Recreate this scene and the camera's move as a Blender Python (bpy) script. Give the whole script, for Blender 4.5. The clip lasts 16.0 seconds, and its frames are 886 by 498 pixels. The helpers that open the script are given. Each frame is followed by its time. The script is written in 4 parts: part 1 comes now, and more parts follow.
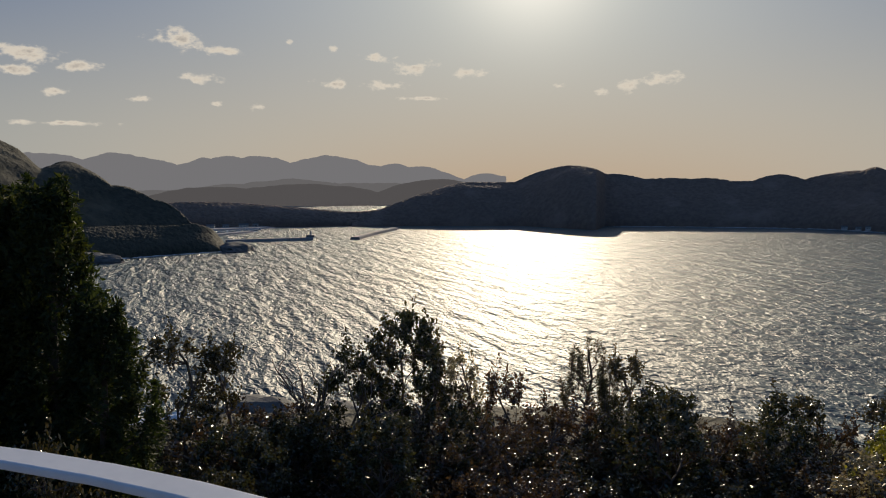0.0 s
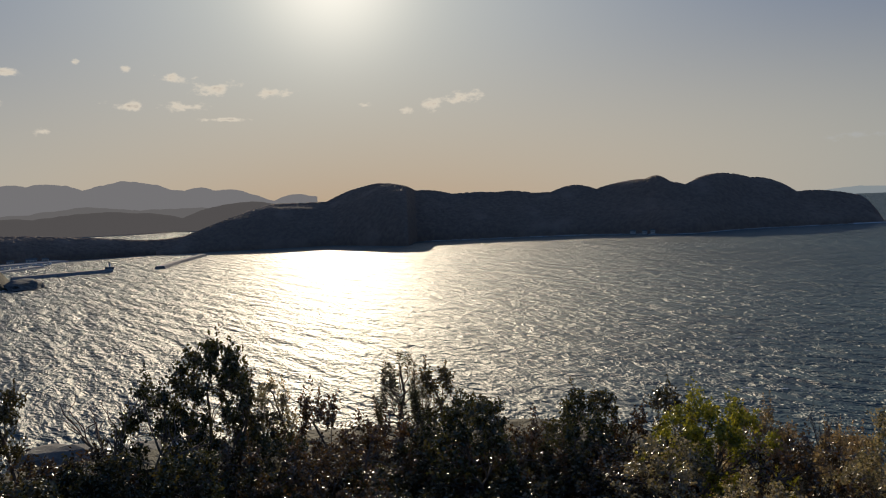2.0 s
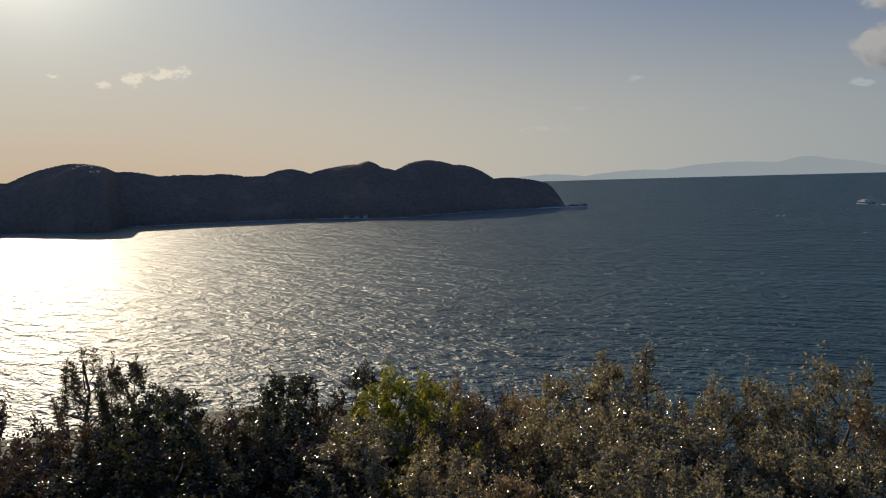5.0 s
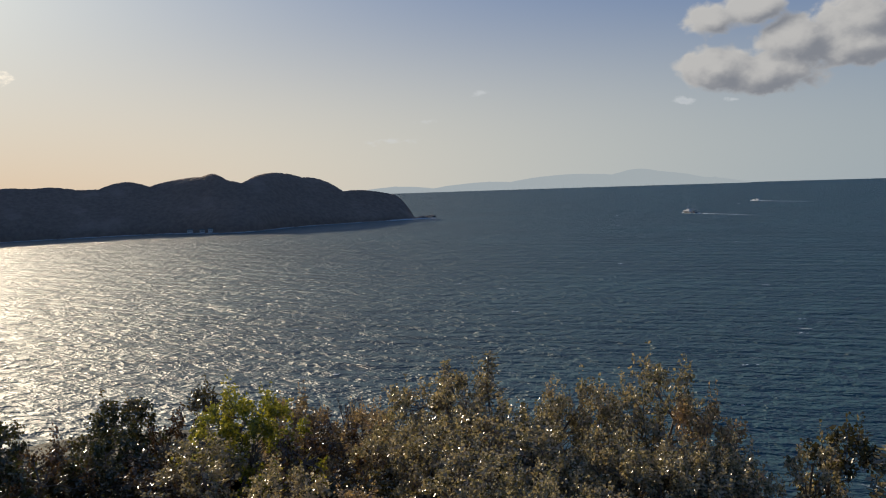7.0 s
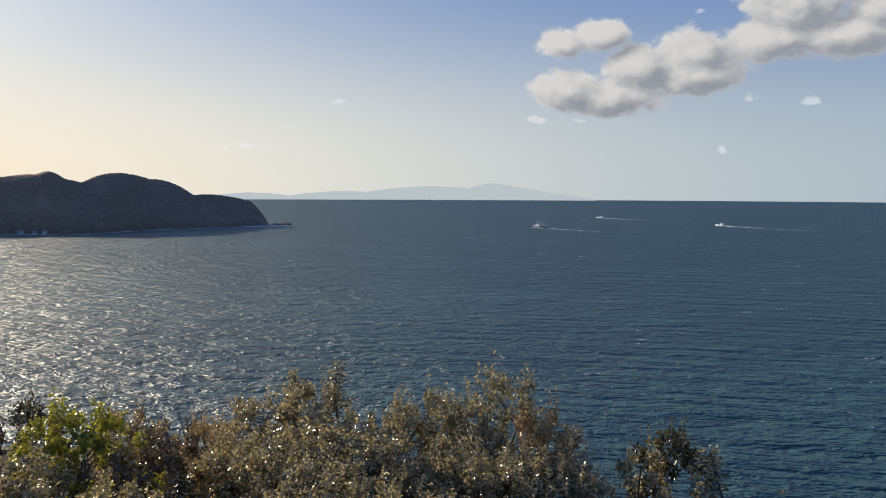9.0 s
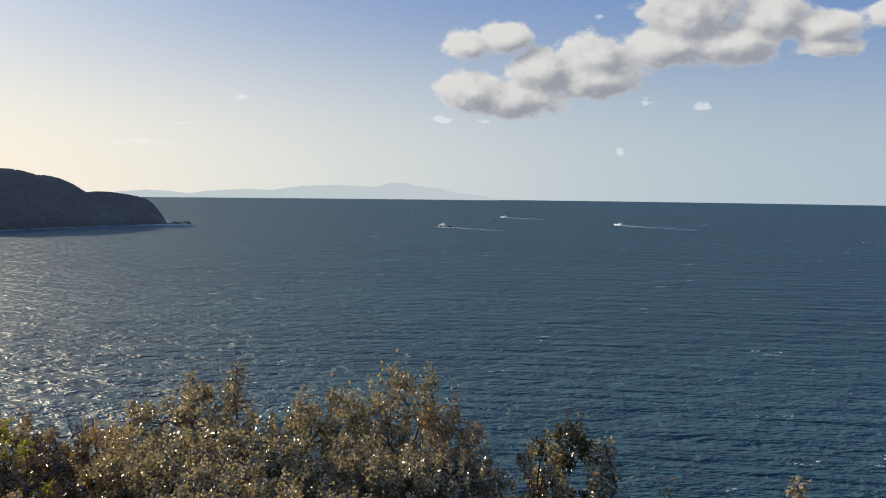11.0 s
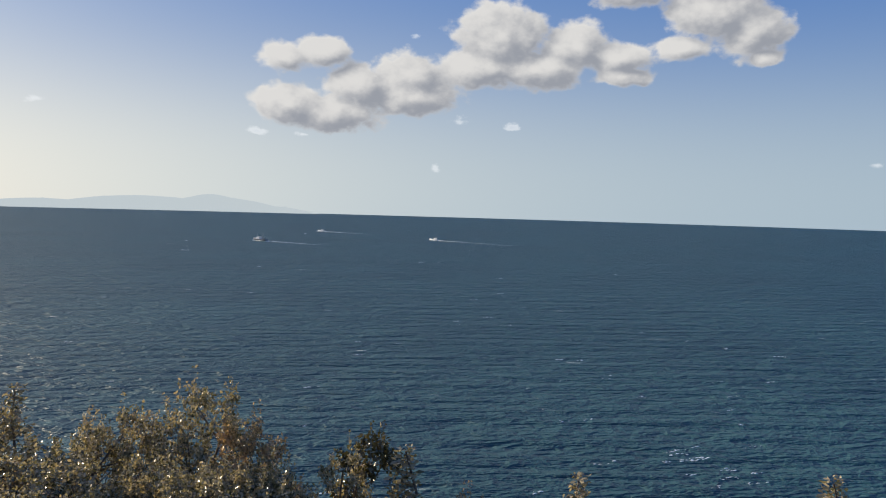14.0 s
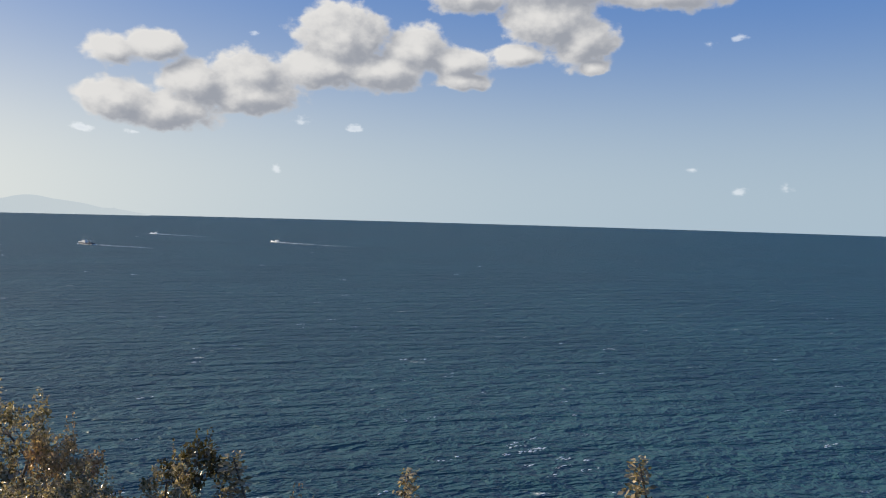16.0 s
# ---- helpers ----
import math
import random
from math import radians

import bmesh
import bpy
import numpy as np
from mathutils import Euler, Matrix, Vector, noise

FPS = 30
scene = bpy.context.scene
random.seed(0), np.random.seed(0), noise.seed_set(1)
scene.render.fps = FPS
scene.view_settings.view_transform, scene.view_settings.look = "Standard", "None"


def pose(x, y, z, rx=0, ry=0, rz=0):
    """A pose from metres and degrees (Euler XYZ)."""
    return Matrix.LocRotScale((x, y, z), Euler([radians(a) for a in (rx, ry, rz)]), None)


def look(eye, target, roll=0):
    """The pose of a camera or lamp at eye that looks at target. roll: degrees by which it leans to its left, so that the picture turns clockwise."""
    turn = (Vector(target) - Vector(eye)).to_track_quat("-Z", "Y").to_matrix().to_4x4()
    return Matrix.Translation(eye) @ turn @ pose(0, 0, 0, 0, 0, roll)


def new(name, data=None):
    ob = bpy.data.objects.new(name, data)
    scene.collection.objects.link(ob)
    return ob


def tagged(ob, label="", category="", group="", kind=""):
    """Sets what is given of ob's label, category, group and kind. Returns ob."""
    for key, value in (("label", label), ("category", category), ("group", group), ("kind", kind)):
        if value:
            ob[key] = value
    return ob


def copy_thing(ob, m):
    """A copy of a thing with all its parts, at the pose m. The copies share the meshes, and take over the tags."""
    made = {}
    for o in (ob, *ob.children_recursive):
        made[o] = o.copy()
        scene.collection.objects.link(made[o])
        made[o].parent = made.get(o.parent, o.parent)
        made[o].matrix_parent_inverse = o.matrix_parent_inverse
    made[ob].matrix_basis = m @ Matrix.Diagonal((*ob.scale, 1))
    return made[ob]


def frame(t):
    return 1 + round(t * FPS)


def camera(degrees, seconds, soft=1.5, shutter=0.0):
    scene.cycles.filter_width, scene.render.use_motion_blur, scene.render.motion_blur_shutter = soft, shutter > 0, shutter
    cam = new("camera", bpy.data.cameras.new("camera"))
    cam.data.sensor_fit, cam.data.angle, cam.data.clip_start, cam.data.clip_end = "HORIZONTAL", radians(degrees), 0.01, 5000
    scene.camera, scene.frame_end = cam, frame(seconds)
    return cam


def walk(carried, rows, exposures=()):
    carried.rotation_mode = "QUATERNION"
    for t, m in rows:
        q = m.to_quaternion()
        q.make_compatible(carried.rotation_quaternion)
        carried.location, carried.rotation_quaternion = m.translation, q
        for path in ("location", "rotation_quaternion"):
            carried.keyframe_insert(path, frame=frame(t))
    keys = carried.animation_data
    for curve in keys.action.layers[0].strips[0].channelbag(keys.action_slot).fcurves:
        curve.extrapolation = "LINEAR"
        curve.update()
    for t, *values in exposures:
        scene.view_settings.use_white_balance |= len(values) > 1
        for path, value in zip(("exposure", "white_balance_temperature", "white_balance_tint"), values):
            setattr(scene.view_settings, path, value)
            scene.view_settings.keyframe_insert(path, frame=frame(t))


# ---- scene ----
import itertools

EYE = 60.0          # metres above the sea
cam = camera(57.87, 16.0, soft=1.1)
walk(cam, [
    (0, pose(-0.217, 0.396, EYE, 85.49, 0.22, 0.00)),
    (0.5, pose(-0.187, 0.392, EYE, 85.67, 0.42, -3.12)),
    (1, pose(-0.145, 0.385, EYE, 85.95, 0.97, -7.11)),
    (1.5, pose(-0.097, 0.377, EYE, 86.32, 1.72, -10.81)),
    (2, pose(-0.048, 0.368, EYE, 86.51, 2.51, -13.38)),
    (2.5, pose(0.003, 0.357, EYE, 86.56, 2.65, -15.53)),
    (3, pose(0.055, 0.345, EYE, 86.37, 2.21, -18.26)),
    (3.5, pose(0.105, 0.331, EYE, 86.06, 1.35, -22.17)),
    (4, pose(0.149, 0.314, EYE, 85.57, 0.48, -26.67)),
    (4.2, pose(0.165, 0.306, EYE, 85.23, 0.60, -28.41)),
    (6.3, pose(0.283, 0.207, EYE, 84.62, 1.98, -39.82)),
    (6.5, pose(0.290, 0.198, EYE, 84.56, 1.58, -41.03)),
    (7, pose(0.305, 0.175, EYE, 85.20, 1.91, -44.24)),
    (7.5, pose(0.315, 0.153, EYE, 85.74, 2.08, -47.49)),
    (8, pose(0.322, 0.132, EYE, 86.49, 1.52, -50.76)),
    (8.5, pose(0.323, 0.113, EYE, 86.32, 0.43, -52.64)),
    (9, pose(0.320, 0.095, EYE, 85.76, -0.23, -54.39)),
    (9.2, pose(0.318, 0.088, EYE, 85.70, -0.39, -55.00)),
    (11.3, pose(0.284, 0.000, EYE, 85.82, -0.42, -61.81)),
    (11.5, pose(0.279, -0.011, EYE, 85.88, -0.25, -62.22)),
    (12, pose(0.268, -0.046, EYE, 86.05, -0.38, -63.93)),
    (12.5, pose(0.254, -0.089, EYE, 86.24, -0.55, -65.87)),
    (13, pose(0.240, -0.140, EYE, 86.53, -0.88, -68.10)),
    (13.5, pose(0.225, -0.197, EYE, 86.81, -1.20, -70.87)),
    (14, pose(0.210, -0.260, EYE, 87.02, -1.64, -74.08)),
    (14.5, pose(0.195, -0.327, EYE, 87.16, -1.74, -77.44)),
    (15, pose(0.180, -0.400, EYE, 87.44, -1.98, -80.58)),
    (15.5, pose(0.167, -0.466, EYE, 87.43, -1.79, -83.15)),
    (16, pose(0.157, -0.514, EYE, 87.43, -1.60, -85.24)),
], exposures=[(0, -0.75), (2.5, -0.78), (3.5, -0.87), (4, -0.78), (6.5, -0.25), (8, 0.0), (9, 0.25), (11.3, 0.35), (14, 0.36), (16, 0.42)])

# ------------------------------------------------------------------ sun, sky
SUN_AZ, SUN_EL = 6.3, 16.0      # degrees, clockwise from +y


def bearing(az, r, z=0.0):
    """The place r metres off at az degrees clockwise from +y."""
    return Vector((r * math.sin(radians(az)), r * math.cos(radians(az)), z))


class Nodes:
    """A short way to write node trees."""

    def __init__(self, tree):
        self.t = tree
        tree.nodes.clear()

    def put(self, kind, links=None, **props):
        n = self.t.nodes.new(kind)
        for k, v in props.items():
            setattr(n, k, v)
        for k, v in (links or {}).items():
            self.feed(n.inputs[k], v)
        return n

    def feed(self, socket, v):
        if isinstance(v, bpy.types.NodeSocket):
            self.t.links.new(v, socket)
        else:
            socket.default_value = v

    def math(self, op, a, b=0.0, c=0.0, clamp=False):
        return self.put("ShaderNodeMath", {0: a, 1: b, 2: c}, operation=op, use_clamp=clamp).outputs[0]

    def vec(self, op, a, b=(0, 0, 0), c=(0, 0, 0)):
        n = self.put("ShaderNodeVectorMath", {0: a, 1: b, 2: c}, operation=op)
        return n.outputs["Value"] if op in ("LENGTH", "DOT_PRODUCT") else n.outputs[0]

    def ramp(self, v, lo, hi, a=0.0, b=1.0, smooth=True):
        n = self.put("ShaderNodeMapRange", {0: v, 1: lo, 2: hi, 3: a, 4: b})
        n.interpolation_type = "SMOOTHSTEP" if smooth else "LINEAR"
        return n.outputs[0]

    def mix(self, f, a, b, blend="MIX"):
        n = self.put("ShaderNodeMix", data_type="RGBA", blend_type=blend)
        for i, v in ((0, f), (6, a), (7, b)):
            if not isinstance(v, (bpy.types.NodeSocket, float, int)) and len(v) == 3:
                v = (*v, 1)
            self.feed(n.inputs[i], v)
        return n.outputs[2]

    def noise(self, vector, scale, detail=3.0, rough=0.55, distortion=0.0, kind="FBM"):
        n = self.put("ShaderNodeTexNoise", {"Vector": vector, "Scale": scale, "Detail": detail,
                                            "Roughness": rough, "Distortion": distortion}, noise_type=kind)
        return n.outputs[0]


world = bpy.data.worlds.new("world")
world.use_nodes = True
scene.world = world
wn = Nodes(world.node_tree)
sky = wn.put("ShaderNodeTexSky", sky_type="NISHITA", sun_disc=False, sun_elevation=radians(SUN_EL),
             sun_rotation=radians(SUN_AZ), altitude=60.0, air_density=1.0, dust_density=0.3, ozone_density=1.5)
direction = wn.put("ShaderNodeTexCoord").outputs["Generated"]
xyz = wn.put("ShaderNodeSeparateXYZ", {0: direction}).outputs
az_s = wn.math("DEGREES", wn.math("ARCTAN2", xyz[0], xyz[1]))
el_s = wn.math("DEGREES", wn.math("ARCSINE", xyz[2]))
plane = wn.put("ShaderNodeCombineXYZ", {0: az_s, 1: el_s, 2: 0.0}).outputs[0]
sky_lum = wn.vec("DOT_PRODUCT", sky.outputs[0], (0.3, 0.5, 0.2))


def cloud_field(at, lobes):
    """1 in the middle of a lobe, 0 at its rim; lobes: bearing, height, half width, half height, all in degrees."""
    f = None
    for a, e, ra, re in lobes:
        d = wn.vec("LENGTH", wn.vec("MULTIPLY_ADD", at, (1 / ra, 1 / re, 0), (-a / ra, -e / re, 0)))
        f = d if f is None else wn.math("SMOOTH_MIN", f, d, 0.36)
    return wn.math("SUBTRACT", 1.0, f)


CUMULUS = [(62.6, 10.0, 1.7, 1.0), (65.3, 10.5, 2.0, 1.1), (63.0, 6.9, 2.4, 1.3), (66.0, 6.3, 3.7, 1.2), (68.0, 8.4, 2.4, 1.6), (71.3, 9.2, 2.7, 1.5), (71.8, 7.7, 3.5, 1.3),
           (77.9, 12.0, 3.1, 2.3), (76.2, 9.7, 3.2, 1.3), (83.1, 11.4, 2.1, 1.5), (80.6, 9.7, 3.3, 1.3), (85.8, 10.5, 2.5, 1.0), (86.4, 9.3, 2.0, 0.65), (90.2, 11.2, 1.7, 0.8),
           (92.3, 13.4, 3.2, 1.9), (94.6, 12.0, 2.3, 1.7), (95.4, 10.3, 1.0, 0.55), (86.5, 15.2, 3.0, 1.4), (93.0, 15.8, 6.0, 1.5), (100.5, 15.0, 4.5, 1.1)]
SCRAPS = [(-26.9, 8.4, 2.3, 0.75), (-24.1, 7.7, 1.8, 0.4), (-28.0, 7.4, 2.0, 0.4), (-18.0, 9.7, 1.9, 0.75), (-15.5, 9.1, 2.2, 0.35), (-16.6, 7.2, 1.5, 0.42), (-20.6, 5.8, 1.1, 0.24),
          (-7.7, 7.1, 1.3, 0.38), (-4.0, 7.0, 2.1, 0.42), (-4.5, 8.85, 1.3, 0.5), (-1.9, 8.3, 2.2, 0.5), (1.9, 7.87, 1.4, 0.42), (8.1, 6.9, 0.6, 0.24), (11.2, 6.4, 0.7, 0.38),
          (12.7, 6.7, 1.3, 0.58), (15.2, 7.2, 1.7, 0.55), (-1.4, 6.15, 2.0, 0.18), (-13.0, 5.45, 1.0, 0.34), (-15.6, 5.6, 0.5, 0.22), (-7.6, 9.5, 0.45, 0.25),
          (-10.7, 9.8, 0.35, 0.28), (-25.5, 6.05, 1.1, 0.28), (-25.4, 4.1, 3.4, 0.2), (47.2, 6.15, 0.9, 0.28), (43.3, 4.3, 0.9, 0.3), (41.0, 3.0, 2.4, 0.35),
          (78.7, 5.7, 0.7, 0.4), (75.0, 6.0, 1.0, 0.5), (71.9, 11.9, 0.5, 0.28), (60.9, 4.9, 1.2, 0.3), (64.0, 4.8, 0.8, 0.25), (105.1, 12.1, 0.7, 0.35), (103.2, 11.7, 0.6, 0.32),
          (102.4, 3.4, 0.6, 0.26), (105.4, 2.0, 0.6, 0.4), (108.2, 2.3, 0.8, 0.42), (73.4, 2.8, 0.4, 0.32)]


def billows(at, scale, seed):
    """Rounded cauliflower heads and fine fringe, about 0.5 on average."""
    p = wn.vec("MULTIPLY_ADD", at, (1, 1.35, 1), (seed, seed * 0.7, seed))
    v = wn.put("ShaderNodeTexVoronoi", {"Vector": p, "Scale": scale, "Detail": 3.0, "Roughness": 0.5, "Smoothness": 0.35},
               feature="SMOOTH_F1", normalize=True).outputs[0]
    return wn.math("ADD", wn.math("MULTIPLY", wn.math("SUBTRACT", 0.9, v), 0.85), wn.math("MULTIPLY", wn.noise(p, scale * 1.4, 7, 0.55), 0.38))


def big_cloud(at):
    return wn.math("ADD", cloud_field(at, CUMULUS), wn.math("MULTIPLY", wn.math("SUBTRACT", billows(at, 0.62, 3.0), 0.565), 1.5))


dens = big_cloud(plane)
toward = big_cloud(wn.vec("ADD", plane, (-1.0, 0.85, 0)))
lit = wn.ramp(wn.math("SUBTRACT", dens, toward), -0.55, 0.75, 0.0, 1.0)
thin = wn.ramp(dens, 0.08, 0.45, 1.0, 0.0)
cover = wn.ramp(dens, 0.0, 0.36)
glow = wn.math("ADD", wn.math("MULTIPLY", lit, 0.95), wn.math("MULTIPLY", thin, 0.40), clamp=True)
cloud_col = wn.mix(glow, (0.25, 0.265, 0.30), (0.58, 0.57, 0.555))

p2 = wn.vec("MULTIPLY_ADD", plane, (1.0, 1.7, 1.0), (11.0, 5.0, 2.0))
scrap = wn.math("ADD", cloud_field(plane, SCRAPS), wn.math("MULTIPLY", wn.math("SUBTRACT", wn.noise(p2, 0.85, 6, 0.6), 0.54), 3.2))
scrap_cover = wn.math("MULTIPLY", wn.ramp(scrap, 0.0, 0.8), wn.ramp(az_s, 20.0, 42.0, 0.92, 0.5))
near_sun = wn.ramp(az_s, 20.0, 42.0, 1.0, 0.0)
rim = wn.mix(near_sun, (0.74, 0.76, 0.78), (1.30, 1.15, 0.94))
scrap_col = wn.mix(wn.ramp(scrap, 0.35, 1.5), rim, wn.mix(near_sun, (0.62, 0.65, 0.70), (0.66, 0.59, 0.52)))

# clear sky: the sky model, with the haze that lies over the sea in the evening and the bright veil about the sun
sun_way = bearing(SUN_AZ, math.cos(radians(SUN_EL))) + Vector((0, 0, math.sin(radians(SUN_EL))))
away = wn.math("DEGREES", wn.math("ARCCOSINE", wn.vec("DOT_PRODUCT", direction, tuple(sun_way))))
veil = wn.math("EXPONENT", wn.math("DIVIDE", away, -18.0))
core = wn.math("EXPONENT", wn.math("MULTIPLY", wn.math("POWER", wn.math("DIVIDE", away, 4.5), 2.0), -1.0))
warm = wn.math("EXPONENT", wn.math("MULTIPLY", wn.math("POWER", wn.math("DIVIDE", away, 52.0), 2.0), -1.0))
height = wn.math("MAXIMUM", el_s, 0.01)
low = wn.math("EXPONENT", wn.math("MULTIPLY", wn.math("POWER", wn.math("DIVIDE", height, 10.1), 2.3), -1.0))
aside = wn.math("EXPONENT", wn.math("MULTIPLY", wn.math("POWER", wn.math("DIVIDE", wn.math("ABSOLUTE", wn.math("SUBTRACT", az_s, SUN_AZ)), 26.0), 2.0), -1.0))
amber = wn.math("MULTIPLY", aside, wn.math("EXPONENT", wn.math("DIVIDE", height, -4.5)))
nishita = wn.vec("SCALE", sky.outputs[0])
nishita.node.inputs["Scale"].default_value = 0.10
soft = wn.vec("SCALE", nishita)
wn.feed(soft.node.inputs["Scale"], wn.math("DIVIDE", 1.0, wn.math("ADD", 1.0, wn.math("MULTIPLY", sky_lum, 0.07))))
clear = wn.mix(0.15, (0.052, 0.152, 0.41), soft)
clear = wn.mix(veil, clear, (1.24, 1.25, 1.10))
haze = wn.mix(warm, (0.295, 0.378, 0.448), (0.89, 0.835, 0.695))
haze = wn.mix(wn.math("MULTIPLY", amber, 0.95), haze, (0.84, 0.62, 0.42))
air = wn.mix(low, clear, haze)
air = wn.mix(wn.math("MULTIPLY", core, 0.8), air, (1.9, 1.8, 1.6))
both = wn.mix(scrap_cover, air, scrap_col)
both = wn.mix(cover, both, cloud_col)
back = wn.put("ShaderNodeBackground", {"Color": both, "Strength": 1.0})
wn.put("ShaderNodeOutputWorld", {0: back.outputs[0]})

sun = new("sun", bpy.data.lights.new("sun", "SUN"))
sun.data.energy, sun.data.angle, sun.data.color = 5.0, radians(0.53), (1.0, 0.84, 0.61)
sun.matrix_basis = look((0, 0, 0), -(bearing(SUN_AZ, math.cos(radians(SUN_EL))) + Vector((0, 0, math.sin(radians(SUN_EL))))))


# ------------------------------------------------------------------ materials
def material(name):
    m = bpy.data.materials.new(name)
    m.use_nodes = True
    n = Nodes(m.node_tree)
    n.out = n.put("ShaderNodeOutputMaterial")
    n.xyz = n.put("ShaderNodeNewGeometry").outputs["Position"]
    return m, n


def finish(n, links):
    b = n.put("ShaderNodeBsdfPrincipled", links)
    n.t.links.new(b.outputs[0], n.out.inputs[0])
    return b


def simple(name, a, b, scale, rough=0.6, metal=0.0, relief=0.0):
    """Two close tones at two scales, with a fine relief."""
    m, n = material(name)
    f = n.math("ADD", n.math("MULTIPLY", n.noise(n.xyz, scale, 4), 0.6), n.math("MULTIPLY", n.noise(n.xyz, scale * 9, 3), 0.4))
    links = {"Base Color": n.mix(n.ramp(f, 0.3, 0.7), a, b), "Roughness": n.ramp(f, 0.2, 0.8, rough - 0.08, rough + 0.08), "Metallic": metal}
    if relief:
        links["Normal"] = n.put("ShaderNodeBump", {"Height": f, "Distance": relief, "Strength": 0.6}).outputs[0]
    finish(n, links)
    return m


def water_material():
    m, n = material("sea_water")
    # waves run with the wind; their crests are longer than they are wide
    over, along = n.vec("DOT_PRODUCT", n.xyz, (0.94, 0.342, 0)), n.vec("DOT_PRODUCT", n.xyz, (0.342, -0.94, 0))
    wind = n.put("ShaderNodeCombineXYZ", {0: over, 1: n.math("MULTIPLY", along, 0.45), 2: 0.0}).outputs[0]
    gust = n.noise(n.xyz, 0.006, 3, 0.55)
    swell = n.noise(wind, 0.030, 2, 0.5)
    sea = n.noise(wind, 0.15, 4, 0.55, 0.3)
    crest = n.math("SUBTRACT", 1.0, n.math("ABSOLUTE", n.math("MULTIPLY_ADD", n.noise(wind, 0.24, 3, 0.55, 0.3), 2.0, -1.0)))
    cross = n.put("ShaderNodeCombineXYZ", {0: over, 1: n.math("MULTIPLY", along, 0.75), 2: 0.0}).outputs[0]
    chop = n.noise(cross, 0.36, 3, 0.55, 0.2)
    ripple = n.noise(n.xyz, 1.1, 2, 0.5)
    lines = n.put("ShaderNodeCombineXYZ", {0: over, 1: n.math("MULTIPLY", along, 0.2), 2: 0.0}).outputs[0]
    roller = n.noise(lines, 0.10, 2, 0.5, 0.2)
    h = n.math("ADD", n.math("MULTIPLY", swell, 3.4), n.math("MULTIPLY", sea, 4.0))
    h = n.math("ADD", h, n.math("MULTIPLY", roller, 6.2))
    h = n.math("ADD", h, n.math("MULTIPLY", crest, 2.3))
    h = n.math("ADD", h, n.math("MULTIPLY", chop, n.ramp(gust, 0.3, 0.7, 0.8, 1.6)))
    h = n.math("ADD", h, n.math("MULTIPLY", ripple, 0.34))
    bump = n.put("ShaderNodeBump", {"Height": h, "Distance": 1.0, "Strength": 1.0}).outputs[0]
    deep = n.mix(n.ramp(gust, 0.35, 0.7), (0.016, 0.062, 0.078), (0.023, 0.080, 0.096))
    # whitecaps on the crests where gusts are strong
    cap = n.math("MULTIPLY", n.ramp(n.noise(wind, 0.16, 5, 0.62), 0.64, 0.70), n.ramp(n.noise(n.xyz, 0.021, 3, 0.6), 0.50, 0.62))
    cap = n.math("MULTIPLY", cap, n.ramp(n.noise(n.xyz, 1.6, 3, 0.6), 0.40, 0.60))
    finish(n, {"Base Color": n.mix(cap, deep, (0.75, 0.78, 0.78)), "Roughness": n.ramp(cap, 0, 1, 0.50, 0.8), "IOR": 1.333, "Specular IOR Level": 0.6, "Normal": bump})
    return m


def forest_material(name, dark, light, dry):
    """Wooded slopes: tones from tree to tree and from stand to stand."""
    m, n = material(name)
    stand = n.noise(n.xyz, 0.018, 4, 0.55)
    tree = n.noise(n.xyz, 0.16, 4, 0.6)
    c = n.mix(n.ramp(tree, 0.3, 0.7), dark, light)
    c = n.mix(n.ramp(stand, 0.50, 0.72, 0.0, 0.7), c, dry)
    bump = n.put("ShaderNodeBump", {"Height": n.noise(n.xyz, 0.35, 4, 0.65), "Distance": 1.6, "Strength": 0.6}).outputs[0]
    finish(n, {"Base Color": c, "Roughness": 0.85, "Specular IOR Level": 0.2, "Normal": bump})
    return m


def haze_glow_material(name, tone, share):
    """Far land behind kilometres of air: part land, part haze painted as an even glow."""
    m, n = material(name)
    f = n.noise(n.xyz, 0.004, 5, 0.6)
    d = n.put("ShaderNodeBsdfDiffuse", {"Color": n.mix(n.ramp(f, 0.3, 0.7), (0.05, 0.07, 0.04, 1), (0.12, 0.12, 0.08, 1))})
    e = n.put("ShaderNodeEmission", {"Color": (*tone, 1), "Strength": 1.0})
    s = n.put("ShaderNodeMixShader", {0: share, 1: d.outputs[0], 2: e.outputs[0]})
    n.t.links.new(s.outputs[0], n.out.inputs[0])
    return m


